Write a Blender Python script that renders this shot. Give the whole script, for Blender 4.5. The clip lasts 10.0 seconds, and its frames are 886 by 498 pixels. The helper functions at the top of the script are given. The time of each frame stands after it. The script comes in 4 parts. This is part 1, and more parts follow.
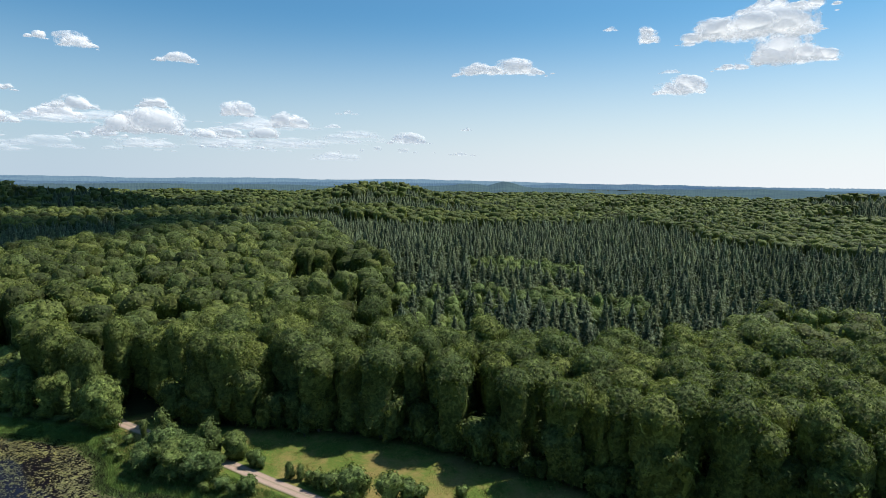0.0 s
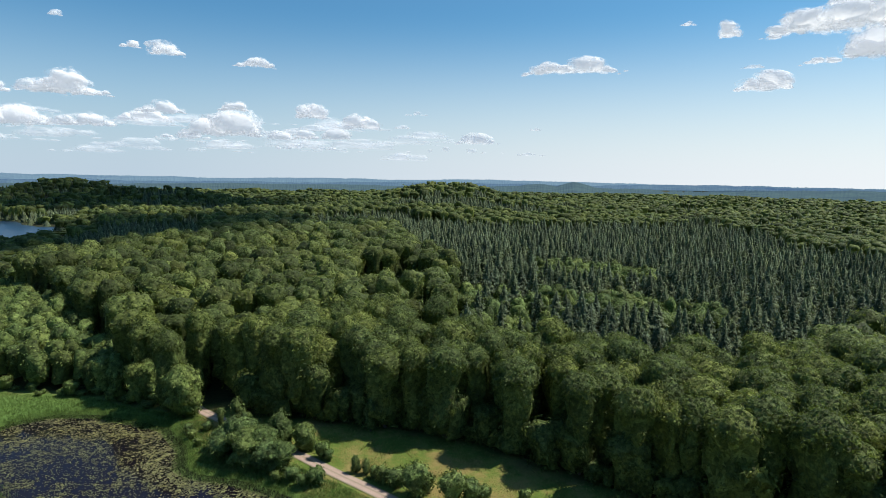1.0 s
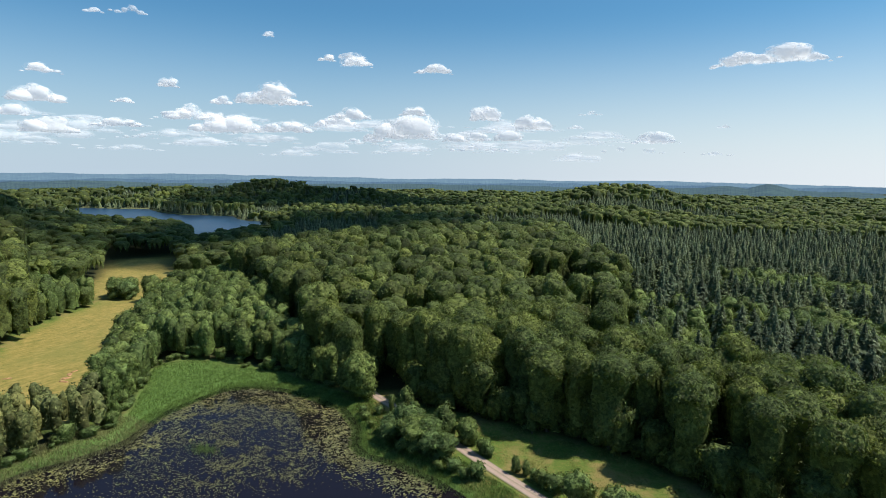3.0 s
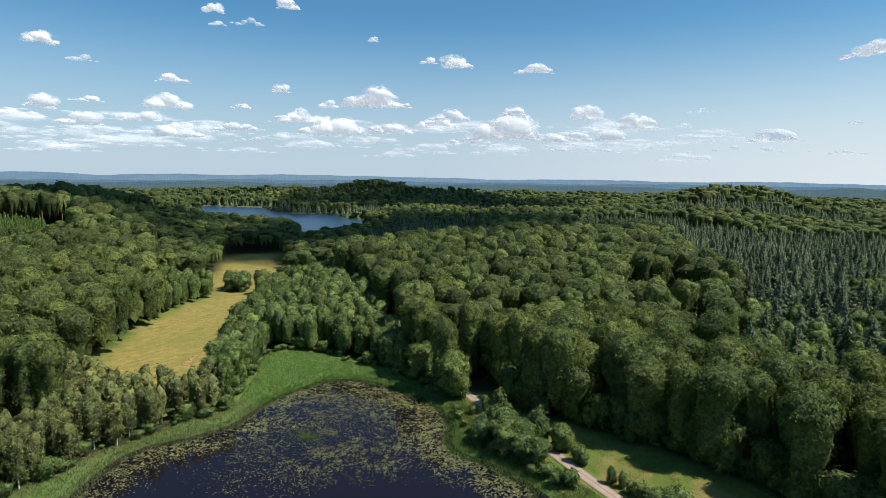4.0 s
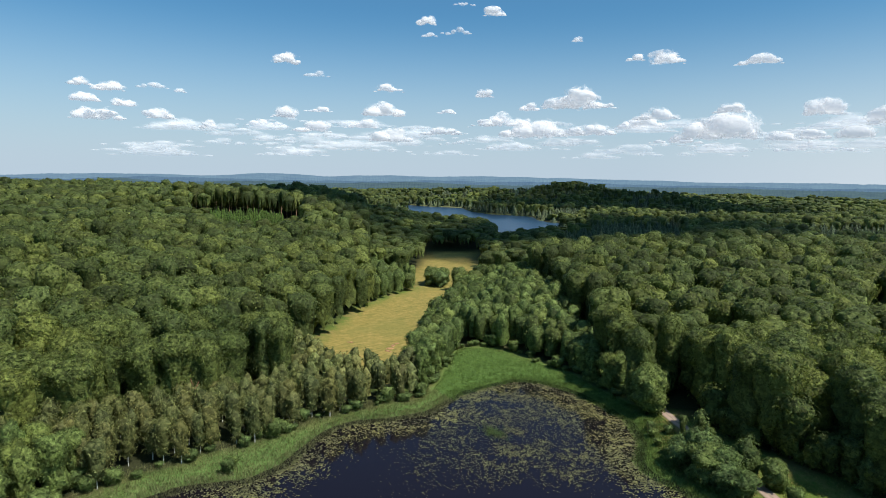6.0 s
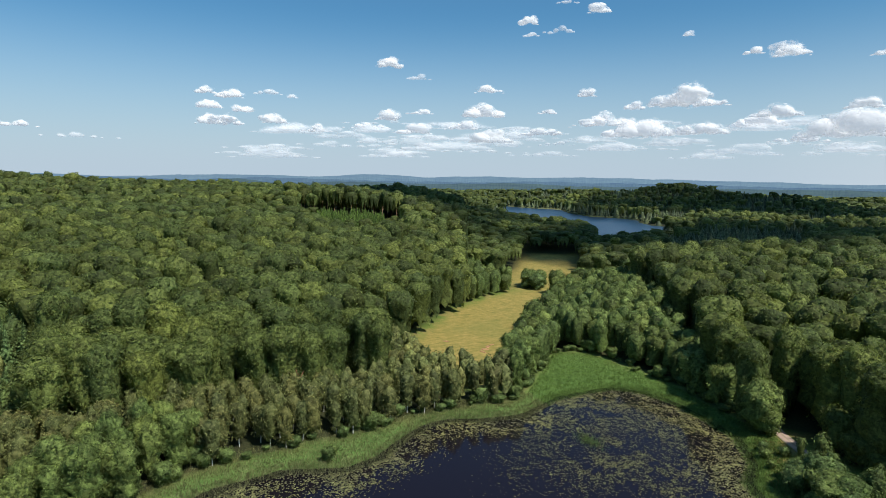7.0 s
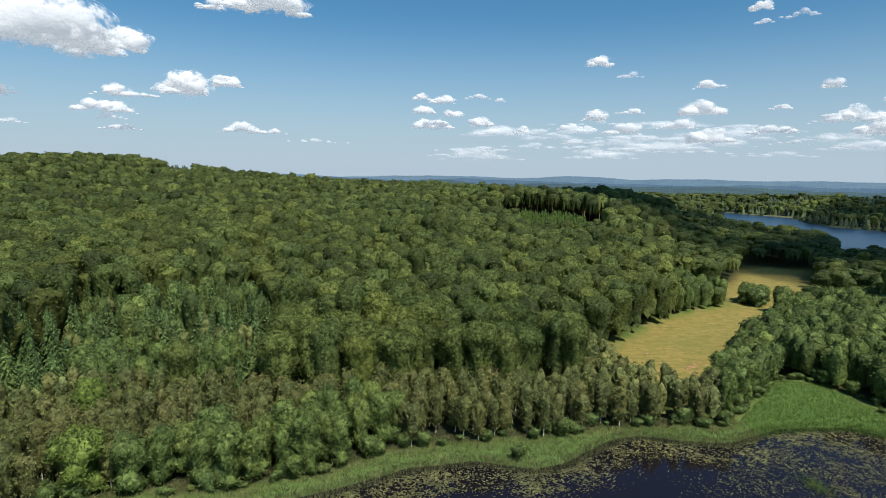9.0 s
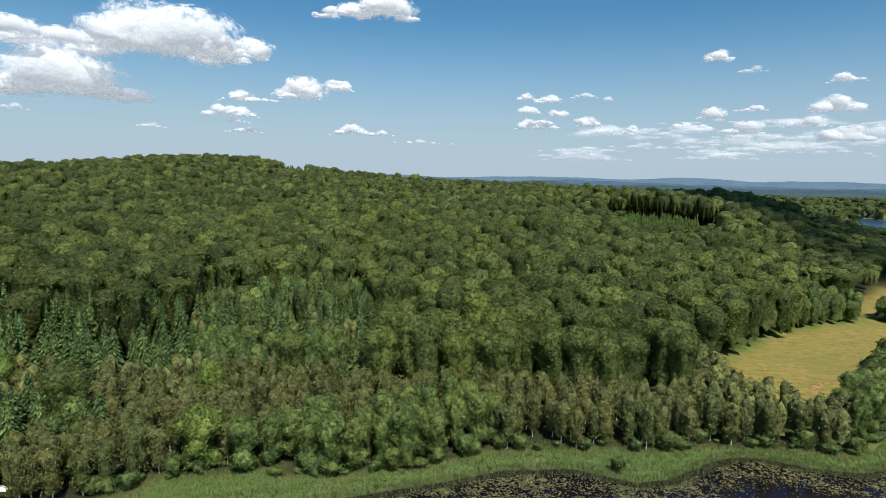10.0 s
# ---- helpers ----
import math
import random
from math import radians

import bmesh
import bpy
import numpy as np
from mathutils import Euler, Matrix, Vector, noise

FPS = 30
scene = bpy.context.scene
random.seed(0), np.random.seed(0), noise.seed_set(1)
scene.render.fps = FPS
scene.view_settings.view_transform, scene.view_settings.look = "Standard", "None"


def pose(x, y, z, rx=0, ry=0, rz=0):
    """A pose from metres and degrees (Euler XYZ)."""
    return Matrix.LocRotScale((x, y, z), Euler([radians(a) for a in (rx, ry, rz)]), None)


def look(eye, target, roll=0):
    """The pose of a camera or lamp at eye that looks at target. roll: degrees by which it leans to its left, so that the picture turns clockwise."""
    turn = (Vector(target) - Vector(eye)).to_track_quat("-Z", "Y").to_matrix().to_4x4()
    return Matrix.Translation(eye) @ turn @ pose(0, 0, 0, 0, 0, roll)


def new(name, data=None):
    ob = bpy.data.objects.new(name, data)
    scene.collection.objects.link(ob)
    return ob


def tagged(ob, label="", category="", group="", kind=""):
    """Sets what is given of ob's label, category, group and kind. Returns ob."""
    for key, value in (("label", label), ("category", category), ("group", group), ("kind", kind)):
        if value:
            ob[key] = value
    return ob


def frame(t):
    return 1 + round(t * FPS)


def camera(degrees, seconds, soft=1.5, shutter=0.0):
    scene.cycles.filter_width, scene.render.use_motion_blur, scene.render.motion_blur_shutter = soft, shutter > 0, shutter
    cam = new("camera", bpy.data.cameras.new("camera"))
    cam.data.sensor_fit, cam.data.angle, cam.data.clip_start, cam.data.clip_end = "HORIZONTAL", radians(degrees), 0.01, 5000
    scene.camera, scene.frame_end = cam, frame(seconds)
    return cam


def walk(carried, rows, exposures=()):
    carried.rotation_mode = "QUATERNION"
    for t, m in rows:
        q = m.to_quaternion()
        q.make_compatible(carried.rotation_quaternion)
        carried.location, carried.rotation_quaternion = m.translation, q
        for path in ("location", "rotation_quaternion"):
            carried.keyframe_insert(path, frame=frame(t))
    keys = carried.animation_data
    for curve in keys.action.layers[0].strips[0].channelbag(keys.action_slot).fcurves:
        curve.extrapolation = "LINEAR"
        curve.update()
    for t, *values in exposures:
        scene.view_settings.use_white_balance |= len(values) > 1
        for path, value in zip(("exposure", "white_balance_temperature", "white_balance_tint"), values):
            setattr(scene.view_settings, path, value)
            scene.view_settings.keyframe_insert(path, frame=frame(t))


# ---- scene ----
# ---- camera: a drone hovering 60 m over a forest lake, turning to its left ----
cam = camera(74.0, 10.0, soft=0.55)
EYE = (0.0, 0.0, 60.0)
TURN = [
    (0.0, 82.84, -0.66, 0.08), (0.5, 82.82, -0.69, 3.35), (1.0, 82.80, -0.67, 6.62),
    (1.5, 82.80, -0.69, 10.03), (2.0, 82.76, -0.65, 13.67), (2.5, 82.74, -0.65, 18.24),
    (4.0, 82.70, -0.61, 32.42), (4.5, 82.67, -0.64, 37.18), (5.0, 82.66, -0.60, 41.86),
    (5.5, 82.67, -0.67, 46.63), (7.0, 82.67, -0.70, 60.87), (7.5, 82.65, -0.75, 65.73),
    (8.0, 82.65, -0.80, 70.63), (8.5, 82.61, -0.85, 75.46), (9.0, 82.57, -0.94, 80.31),
    (9.5, 82.52, -0.96, 85.16), (10.0, 82.47, -1.09, 90.20),
]
walk(cam, [(t, pose(*EYE, rx, ry, rz)) for t, rx, ry, rz in TURN], exposures=[(0.0, 0.46), (5.0, 0.43), (10.0, 0.27)])

# ---- light: high summer sun from the side, clear sky ----
SUN_AZ, SUN_EL = -71.0, 57.0           # degrees left of +y, degrees up
world = bpy.data.worlds.new("sky")
scene.world = world
world.use_nodes = True
wn = world.node_tree
sky = wn.nodes.new("ShaderNodeTexSky")
sky.sky_type = 'NISHITA'
sky.sun_disc = False
sky.sun_elevation, sky.sun_rotation = radians(SUN_EL), radians(-SUN_AZ)
sky.altitude, sky.air_density, sky.dust_density, sky.ozone_density = 100, 1.0, 1.3, 3.2
wn.nodes["Background"].inputs["Strength"].default_value = 0.079
tint = wn.nodes.new("ShaderNodeMix")
tint.data_type, tint.blend_type = 'RGBA', 'MULTIPLY'
tint.inputs[0].default_value, tint.inputs[7].default_value = 1.0, (0.54, 0.99, 1.13, 1)   # clear summer air
wn.links.new(sky.outputs["Color"], tint.inputs[6])
up = wn.nodes.new("ShaderNodeTexCoord")
split = wn.nodes.new("ShaderNodeSeparateXYZ")
wn.links.new(up.outputs["Generated"], split.inputs[0])
band = wn.nodes.new("ShaderNodeMapRange")
band.interpolation_type = 'SMOOTHSTEP'
for key, v in (("From Min", -0.02), ("From Max", 0.26), ("To Min", 0.9), ("To Max", 0.0)):
    band.inputs[key].default_value = v
wn.links.new(split.outputs["Z"], band.inputs["Value"])
haze = wn.nodes.new("ShaderNodeMix")
haze.data_type = 'RGBA'
towards = wn.nodes.new("ShaderNodeVectorMath")          # the haze whitens on the sun's side
towards.operation = 'DOT_PRODUCT'
towards.inputs[1].default_value = (-math.sin(radians(SUN_AZ)), math.cos(radians(SUN_AZ)), 0.0)
wn.links.new(up.outputs["Generated"], towards.inputs[0])
glow = wn.nodes.new("ShaderNodeMapRange")
for key, v in (("From Min", -0.25), ("From Max", 1.0), ("To Min", 0.0), ("To Max", 1.0)):
    glow.inputs[key].default_value = v
wn.links.new(towards.outputs["Value"], glow.inputs["Value"])
pale = wn.nodes.new("ShaderNodeMix")
pale.data_type = 'RGBA'
pale.inputs[6].default_value, pale.inputs[7].default_value = (5.2, 6.3, 7.4, 1), (9.4, 9.6, 9.8, 1)
wn.links.new(glow.outputs["Result"], pale.inputs[0])
wn.links.new(pale.outputs[2], haze.inputs[7])           # pale haze low over the horizon
wn.links.new(band.outputs["Result"], haze.inputs[0])
wn.links.new(tint.outputs[2], haze.inputs[6])
wn.links.new(haze.outputs[2], wn.nodes["Background"].inputs["Color"])
sun = new("sun", bpy.data.lights.new("sun", 'SUN'))
sun.data.energy, sun.data.angle, sun.data.color = 4.4, radians(0.53), (1.0, 0.95, 0.86)
sx, sy = -math.sin(radians(SUN_AZ)) * math.cos(radians(SUN_EL)), math.cos(radians(SUN_AZ)) * math.cos(radians(SUN_EL))
sun.matrix_world = look((sx * 500, sy * 500, 500 * math.sin(radians(SUN_EL))), (0, 0, 0))


# ---- materials ----
def mat(name):
    m = bpy.data.materials.new(name)
    m.use_nodes = True
    nt = m.node_tree
    nt.nodes.clear()
    return m, nt, nt.nodes.new("ShaderNodeOutputMaterial")


def node(nt, kind, **values):
    n = nt.nodes.new(kind)
    for key, v in values.items():
        key = key.replace("_", " ")
        n.inputs[key].default_value = v
    return n


def noise_of(nt, scale, detail=4.0, rough=0.55, coord=None, stretch=None):
    n = node(nt, "ShaderNodeTexNoise", Scale=scale, Detail=detail, Roughness=rough)
    if coord is None:
        coord = nt.nodes.new("ShaderNodeNewGeometry").outputs["Position"]
    if stretch:
        mp = nt.nodes.new("ShaderNodeMapping")
        mp.inputs["Scale"].default_value = stretch
        nt.links.new(coord, mp.inputs["Vector"])
        coord = mp.outputs["Vector"]
    nt.links.new(coord, n.inputs["Vector"])
    return n.outputs["Fac"]


def ramp(nt, fac, stops):
    r = nt.nodes.new("ShaderNodeValToRGB")
    el = r.color_ramp.elements
    while len(el) < len(stops):
        el.new(0.5)
    for e, (p, c) in zip(el, stops):
        e.position, e.color = p, (*c, 1)
    nt.links.new(fac, r.inputs["Fac"])
    return r.outputs["Color"]


def mix(nt, fac, a, b, how='MIX'):
    n = nt.nodes.new("ShaderNodeMix")
    n.data_type, n.blend_type = 'RGBA', how
    for sock, v in ((n.inputs[0], fac), (n.inputs[6], a), (n.inputs[7], b)):
        if isinstance(v, (int, float)):
            sock.default_value = v
        elif isinstance(v, tuple):
            sock.default_value = (*v, 1)
        else:
            nt.links.new(v, sock)
    return n.outputs[2]


def bump(nt, height, strength, distance):
    b = node(nt, "ShaderNodeBump", Strength=strength, Distance=distance)
    nt.links.new(height, b.inputs["Height"])
    return b.outputs["Normal"]


def foliage(name, dark, mid, light, through_leaf=0.4, gloss=0.06, patch=0.05):
    """Leaves: stand by stand, tree by tree and spray by spray variation, part of the light passing through."""
    m, nt, out = mat(name)
    stand = noise_of(nt, patch * 0.35, 2)
    own = nt.nodes.new("ShaderNodeAttribute")          # each tree's own hue: by object, or stored with the joined trees
    own.attribute_name = "tint"
    both = node(nt, "ShaderNodeMath")
    both.operation = 'ADD'
    nt.links.new(own.outputs["Fac"], both.inputs[0])
    nt.links.new(nt.nodes.new("ShaderNodeObjectInfo").outputs["Random"], both.inputs[1])
    wrap = node(nt, "ShaderNodeMath")
    wrap.operation = 'FRACT'
    nt.links.new(both.outputs[0], wrap.inputs[0])
    tree = wrap.outputs[0]
    isl = nt.nodes.new("ShaderNodeNewGeometry").outputs["Random Per Island"]
    cool = (mid[0] * 0.86, mid[1] * 0.94, mid[2] * 1.25)
    warm = (light[0] * 1.2, light[1] * 1.12, light[2] * 0.9)
    c = ramp(nt, tree, [(0.0, dark), (0.22, cool), (0.45, mid), (0.75, light), (0.97, warm)])
    c = mix(nt, 0.3, c, ramp(nt, stand, [(0.35, dark), (0.65, light)]))
    leaf = noise_of(nt, 1.7, 5, 0.75)
    c = mix(nt, 0.4, c, ramp(nt, leaf, [(0.4, tuple(q * 0.35 for q in dark)), (0.6, tuple(q * 1.3 for q in light))]))
    cell = nt.nodes.new("ShaderNodeTexVoronoi")         # leaf clusters in rounded relief, each of its own shade
    cell.inputs["Scale"].default_value = 1.15
    nt.links.new(nt.nodes.new("ShaderNodeNewGeometry").outputs["Position"], cell.inputs["Vector"])
    shade = node(nt, "ShaderNodeSeparateColor")
    nt.links.new(cell.outputs["Color"], shade.inputs[0])
    w = node(nt, "ShaderNodeMapRange", To_Min=0.55, To_Max=1.45)
    nt.links.new(shade.outputs[0], w.inputs["Value"])
    c = mix(nt, 1.0, c, w.outputs["Result"], 'MULTIPLY')
    relief = node(nt, "ShaderNodeMath")
    relief.operation = 'MULTIPLY_ADD'
    relief.inputs[1].default_value = -1.0
    nt.links.new(cell.outputs["Distance"], relief.inputs[0])
    nt.links.new(leaf, relief.inputs[2])
    v = node(nt, "ShaderNodeMapRange", To_Min=0.55, To_Max=1.45)
    nt.links.new(isl, v.inputs["Value"])
    c = mix(nt, 1.0, c, v.outputs["Result"], 'MULTIPLY')
    d = node(nt, "ShaderNodeBsdfPrincipled", Roughness=0.65)
    d.inputs["Specular IOR Level"].default_value = gloss * 4
    nt.links.new(c, d.inputs["Base Color"])
    tr = nt.nodes.new("ShaderNodeBsdfTranslucent")
    nt.links.new(mix(nt, 0.5, c, (0.14, 0.20, 0.03)), tr.inputs["Color"])
    nt.links.new(bump(nt, relief.outputs[0], 0.55, 0.6), d.inputs["Normal"])
    s = nt.nodes.new("ShaderNodeMixShader")
    s.inputs[0].default_value = through_leaf
    nt.links.new(d.outputs[0], s.inputs[1])
    nt.links.new(tr.outputs[0], s.inputs[2])
    nt.links.new(s.outputs[0], out.inputs["Surface"])
    return m


def plain(name, colour, rough=0.8, scale=3.0, vary=0.35, relief=0.0, stretch=None, spec=0.3):
    m, nt, out = mat(name)
    f = noise_of(nt, scale, 5, 0.6, stretch=stretch)
    lo, hi = tuple(c * (1 - vary) for c in colour), tuple(min(1, c * (1 + vary)) for c in colour)
    d = node(nt, "ShaderNodeBsdfPrincipled", Roughness=rough)
    d.inputs["Specular IOR Level"].default_value = spec
    nt.links.new(ramp(nt, f, [(0.3, lo), (0.7, hi)]), d.inputs["Base Color"])
    if relief:
        nt.links.new(bump(nt, f, 0.8, relief), d.inputs["Normal"])
    nt.links.new(d.outputs[0], out.inputs["Surface"])
    return m


M_BEECH = foliage("beech_leaf", (0.037, 0.061, 0.017), (0.083, 0.117, 0.031), (0.154, 0.186, 0.047), 0.46, 0.07)
M_BIRCH = foliage("birch_leaf", (0.112, 0.145, 0.040), (0.155, 0.182, 0.052), (0.205, 0.208, 0.074), 0.34)
M_WILLOW = foliage("willow_leaf", (0.076, 0.118, 0.032), (0.102, 0.150, 0.042), (0.136, 0.182, 0.054), 0.34)
M_MAPLE = foliage("maple_leaf", (0.095, 0.145, 0.024), (0.125, 0.178, 0.032), (0.155, 0.205, 0.044), 0.34)
M_ALDER = foliage("alder_leaf", (0.068, 0.112, 0.027), (0.104, 0.152, 0.038), (0.146, 0.188, 0.052), 0.34)
M_SPRUCE = foliage("spruce_needle", (0.060, 0.082, 0.044), (0.084, 0.110, 0.056), (0.116, 0.146, 0.070), 0.2, 0.05)
M_YOUNG = foliage("young_spruce_needle", (0.07, 0.125, 0.024), (0.095, 0.16, 0.03), (0.125, 0.195, 0.04), 0.15)
M_SILVER = foliage("blue_spruce_needle", (0.075, 0.125, 0.038), (0.10, 0.155, 0.050), (0.135, 0.19, 0.068), 0.2, 0.02)
M_FIR = foliage("fir_needle", (0.056, 0.098, 0.030), (0.084, 0.135, 0.042), (0.12, 0.175, 0.058), 0.1, 0.02)
M_BARK = plain("bark", (0.10, 0.085, 0.065), 0.9, 1.5, 0.4, 0.03, (1, 1, 0.2))
M_BIRCHBARK = plain("birch_bark", (0.62, 0.60, 0.55), 0.7, 2.0, 0.45, 0.01, (0.6, 0.6, 3))


# ---- plan ----
def polar(az, d):
    a = np.radians(az)
    return -d * np.sin(a), d * np.cos(a)


LAKE = [(-84, -64), (-94, -36), (-100.5, -14.2), (-106.3, 2.5), (-111, 13.9), (-112, 27.7), (-106.8, 38.5), (-108.5, 46.7), (-113.5, 54),
        (-118, 62), (-118.5, 68), (-115, 75), (-112, 86), (-117, 100), (-117.2, 110), (-116, 120), (-110, 125.3), (-100, 127),
        (-90, 125), (-79.5, 122.4), (-70, 114), (-66, 106), (-62, 103), (-52, 102), (-43, 99), (-30, 92), (-12, 78), (10, 50), (18, 10),
        (5, -40), (-40, -80), (-72, -80)]
MARSH = [(-90, -70), (-97, -56.5), (-104, -52), (-107, -38.7), (-105.5, -18.9), (-111, -1.9), (-117.5, 11), (-119.5, 34.1), (-119, 48), (-121, 56), (-122, 63),
         (-121, 76), (-118.5, 90), (-127, 101), (-145, 123), (-139, 133), (-125, 135), (-107, 136), (-96, 132.5), (-85, 130.5), (-78, 124),
         (-70, 119), (-64, 109), (-58, 106), (-44, 103), (-30, 96), (-10, 82), (14, 52), (24, 10), (10, -46), (-40, -86), (-76, -86)]
MEADOW = [(-84, 129), (-78, 133), (-70, 134), (-62, 130), (-50, 128), (-31, 126.5), (-9, 122), (11, 111), (30, 101), (75, 80), (80, 55), (30, 40), (14, 52),
          (-10, 82), (-30, 96), (-44, 103), (-58, 106), (-64, 109), (-70, 119)]
FIELD = [(-164, 78), (-180, 90), (-202, 115), (-214, 127), (-222, 140), (-233, 162), (-242, 180), (-220, 188), (-197, 166), (-180, 140), (-152, 112),
         (-131, 90), (-143, 80)]
FIELD2 = [(-238, 178), (-262, 188), (-290, 212), (-302, 228), (-336, 254), (-345, 275), (-330, 298), (-300, 268), (-280, 255), (-248, 226), (-226, 196)]
LAKE2 = [(-965, 628), (-874, 641), (-834, 646), (-781, 668), (-752, 648), (-695, 615), (-640, 600), (-606, 615), (-573, 618), (-532, 584), (-500, 566), (-474, 572),
         (-450, 540), (-408, 474), (-396, 443), (-390, 424), (-387, 405), (-403, 402), (-432, 420), (-480, 432), (-540, 420), (-600, 440), (-690, 492), (-780, 545), (-880, 590)]
CLEARING = [(-359, 156), (-375, 115), (-411, 126), (-398, 172)]
ROAD = [(-92, 146), (-76.5, 133), (-69.5, 128.7), (-44, 113.8), (-33.5, 107), (-24.3, 101.5), (-8, 91), (12, 76), (40, 62)]


def inside(poly, x, y):
    x, y = np.asarray(x, float), np.asarray(y, float)
    r = np.zeros(x.shape, bool)
    for (x0, y0), (x1, y1) in zip(poly, poly[1:] + poly[:1]):
        r ^= ((y0 > y) != (y1 > y)) & (x < (x1 - x0) * (y - y0) / (y1 - y0 + 1e-9) + x0)
    return r


def line_distance(line, x, y):
    x, y = np.asarray(x, float), np.asarray(y, float)
    d = np.full(x.shape, 1e9)
    for (x0, y0), (x1, y1) in zip(line, line[1:]):
        t = np.clip(((x - x0) * (x1 - x0) + (y - y0) * (y1 - y0)) / ((x1 - x0) ** 2 + (y1 - y0) ** 2), 0, 1)
        d = np.minimum(d, np.hypot(x - x0 - t * (x1 - x0), y - y0 - t * (y1 - y0)))
    return d


def edge_distance(poly, x, y):
    """Metres outside the outline; negative inside."""
    d = line_distance(poly + poly[:1], x, y)
    return np.where(inside(poly, x, y), -d, d)


def fbm(x, y, scale, octaves=3, seed=1):
    """Smooth random patches, 0 to 1."""
    x, y = np.asarray(x, float), np.asarray(y, float)
    table = np.random.default_rng(seed).random((256, 256))
    total, amp, norm = 0.0, 1.0, 0.0
    for _ in range(octaves):
        u, v = x * scale, y * scale
        i, j = np.floor(u).astype(int), np.floor(v).astype(int)
        f, g = u - i, v - j
        f, g = f * f * (3 - 2 * f), g * g * (3 - 2 * g)
        t = lambda p, q: table[p % 256, q % 256]
        total = total + amp * ((t(i, j) * (1 - f) + t(i + 1, j) * f) * (1 - g) + (t(i, j + 1) * (1 - f) + t(i + 1, j + 1) * f) * g)
        norm, amp, scale = norm + amp, amp * 0.5, scale * 2.1
    return total / norm


def smooth(a, b, v):
    t = np.clip((v - a) / (b - a), 0, 1)
    return t * t * (3 - 2 * t)


# azimuth, distance, height, spread along and across the line of sight
HILLS = [
    (9.5, 950, 15, 180, 75), (4.0, 950, 28, 180, 100), (21, 300, 9, 90, 110), (-20, 1250, 18, 120, 120), (-36, 1400, 24, 130, 80),
    (109, 710, 42, 170, 95), (119, 700, 15, 160, 80), (131, 660, 28, 200, 110), (95, 690, 13, 160, 85),
    (80, 620, 22.8, 150, 110), (64.5, 720, 20, 100, 70), (70, 445, 15, 50, 75), (70, 330, 4, 60, 90), (88, 330, 7.8, 90, 100), (112, 330, 6.8, 110, 120),
    (38.6, 1350, 31, 110, 70), (31.5, 1250, 23, 110, 75), (46, 1350, 12.5, 110, 130), (54, 1500, 16, 150, 200),
]


def height(x, y):
    x, y = np.asarray(x, float), np.asarray(y, float)
    z = np.full(x.shape, 1.0)
    for az, d, h, sr, st in HILLS:
        cx, cy = polar(az, d)
        ux, uy = cx / d, cy / d
        a, b = (x - cx) * ux + (y - cy) * uy, -(x - cx) * uy + (y - cy) * ux
        z += h * np.exp(-0.5 * ((a / sr) ** 2 + (b / st) ** 2))
    r = np.hypot(x, y)
    z += (np.sin(x * 0.021 + 1) * np.sin(y * 0.017 + 2) * 1.6 + np.sin(x * 0.006) * np.cos(y * 0.0075) * 4) * smooth(190, 420, r)
    z -= 9 * smooth(650, 1150, r)
    low = np.minimum.reduce([smooth(4, 60, edge_distance(LAKE, x, y)), smooth(8, 120, edge_distance(LAKE2, x, y)),
                             smooth(-3, 40, edge_distance(FIELD, x, y)), smooth(-3, 50, edge_distance(FIELD2, x, y))])
    z = 1.0 + (z - 1.0) * low
    e = np.minimum(edge_distance(LAKE, x, y), edge_distance(LAKE2, x, y))
    return np.where(e < 6, -1.2 + (z + 1.2) * smooth(-3.0, 6.0, e), z)


def height1(x, y):
    return float(height(np.array([x]), np.array([y]))[0])


# ---- mesh helpers ----
def mesh_from(name, verts, faces, material, smooth_faces=None):
    me = bpy.data.meshes.new(name)
    verts, faces = np.asarray(verts, np.float32), np.asarray(faces, np.int32)
    n, k = faces.shape
    me.vertices.add(len(verts))
    me.vertices.foreach_set("co", verts.ravel())
    me.loops.add(n * k)
    me.loops.foreach_set("vertex_index", faces.ravel())
    me.polygons.add(n)
    me.polygons.foreach_set("loop_start", np.arange(0, n * k, k, dtype=np.int32))
    me.polygons.foreach_set("use_smooth", np.zeros(n, bool) if smooth_faces is None else np.broadcast_to(smooth_faces, (n,)).copy())
    for m in material if isinstance(material, (list, tuple)) else [material]:
        me.materials.append(m)
    me.update(calc_edges=True)
    me.validate()
    return me


def icosphere(sub):
    bm = bmesh.new()
    bmesh.ops.create_icosphere(bm, subdivisions=sub, radius=1.0)
    v = np.array([p.co[:] for p in bm.verts])
    f = np.array([[p.index for p in q.verts] for q in bm.faces])
    bm.free()
    return v, f


ICO = {k: icosphere(k) for k in (2, 3)}


def join(parts):
    """Joins (verts, faces, smooth) pieces into one."""
    vs, fs, ss, o = [], [], [], 0
    for v, f, s in parts:
        vs.append(v)
        fs.append(f + o)
        ss.append(np.full(len(f), s) if np.isscalar(s) else s)
        o += len(v)
    return np.concatenate(vs), np.concatenate(fs), np.concatenate(ss)


def directions(rng, n, lowest=-0.6):
    z = rng.uniform(lowest, 1, n)
    a = rng.uniform(0, 2 * np.pi, n)
    r = np.sqrt(1 - z * z)
    return np.c_[r * np.cos(a), r * np.sin(a), z]


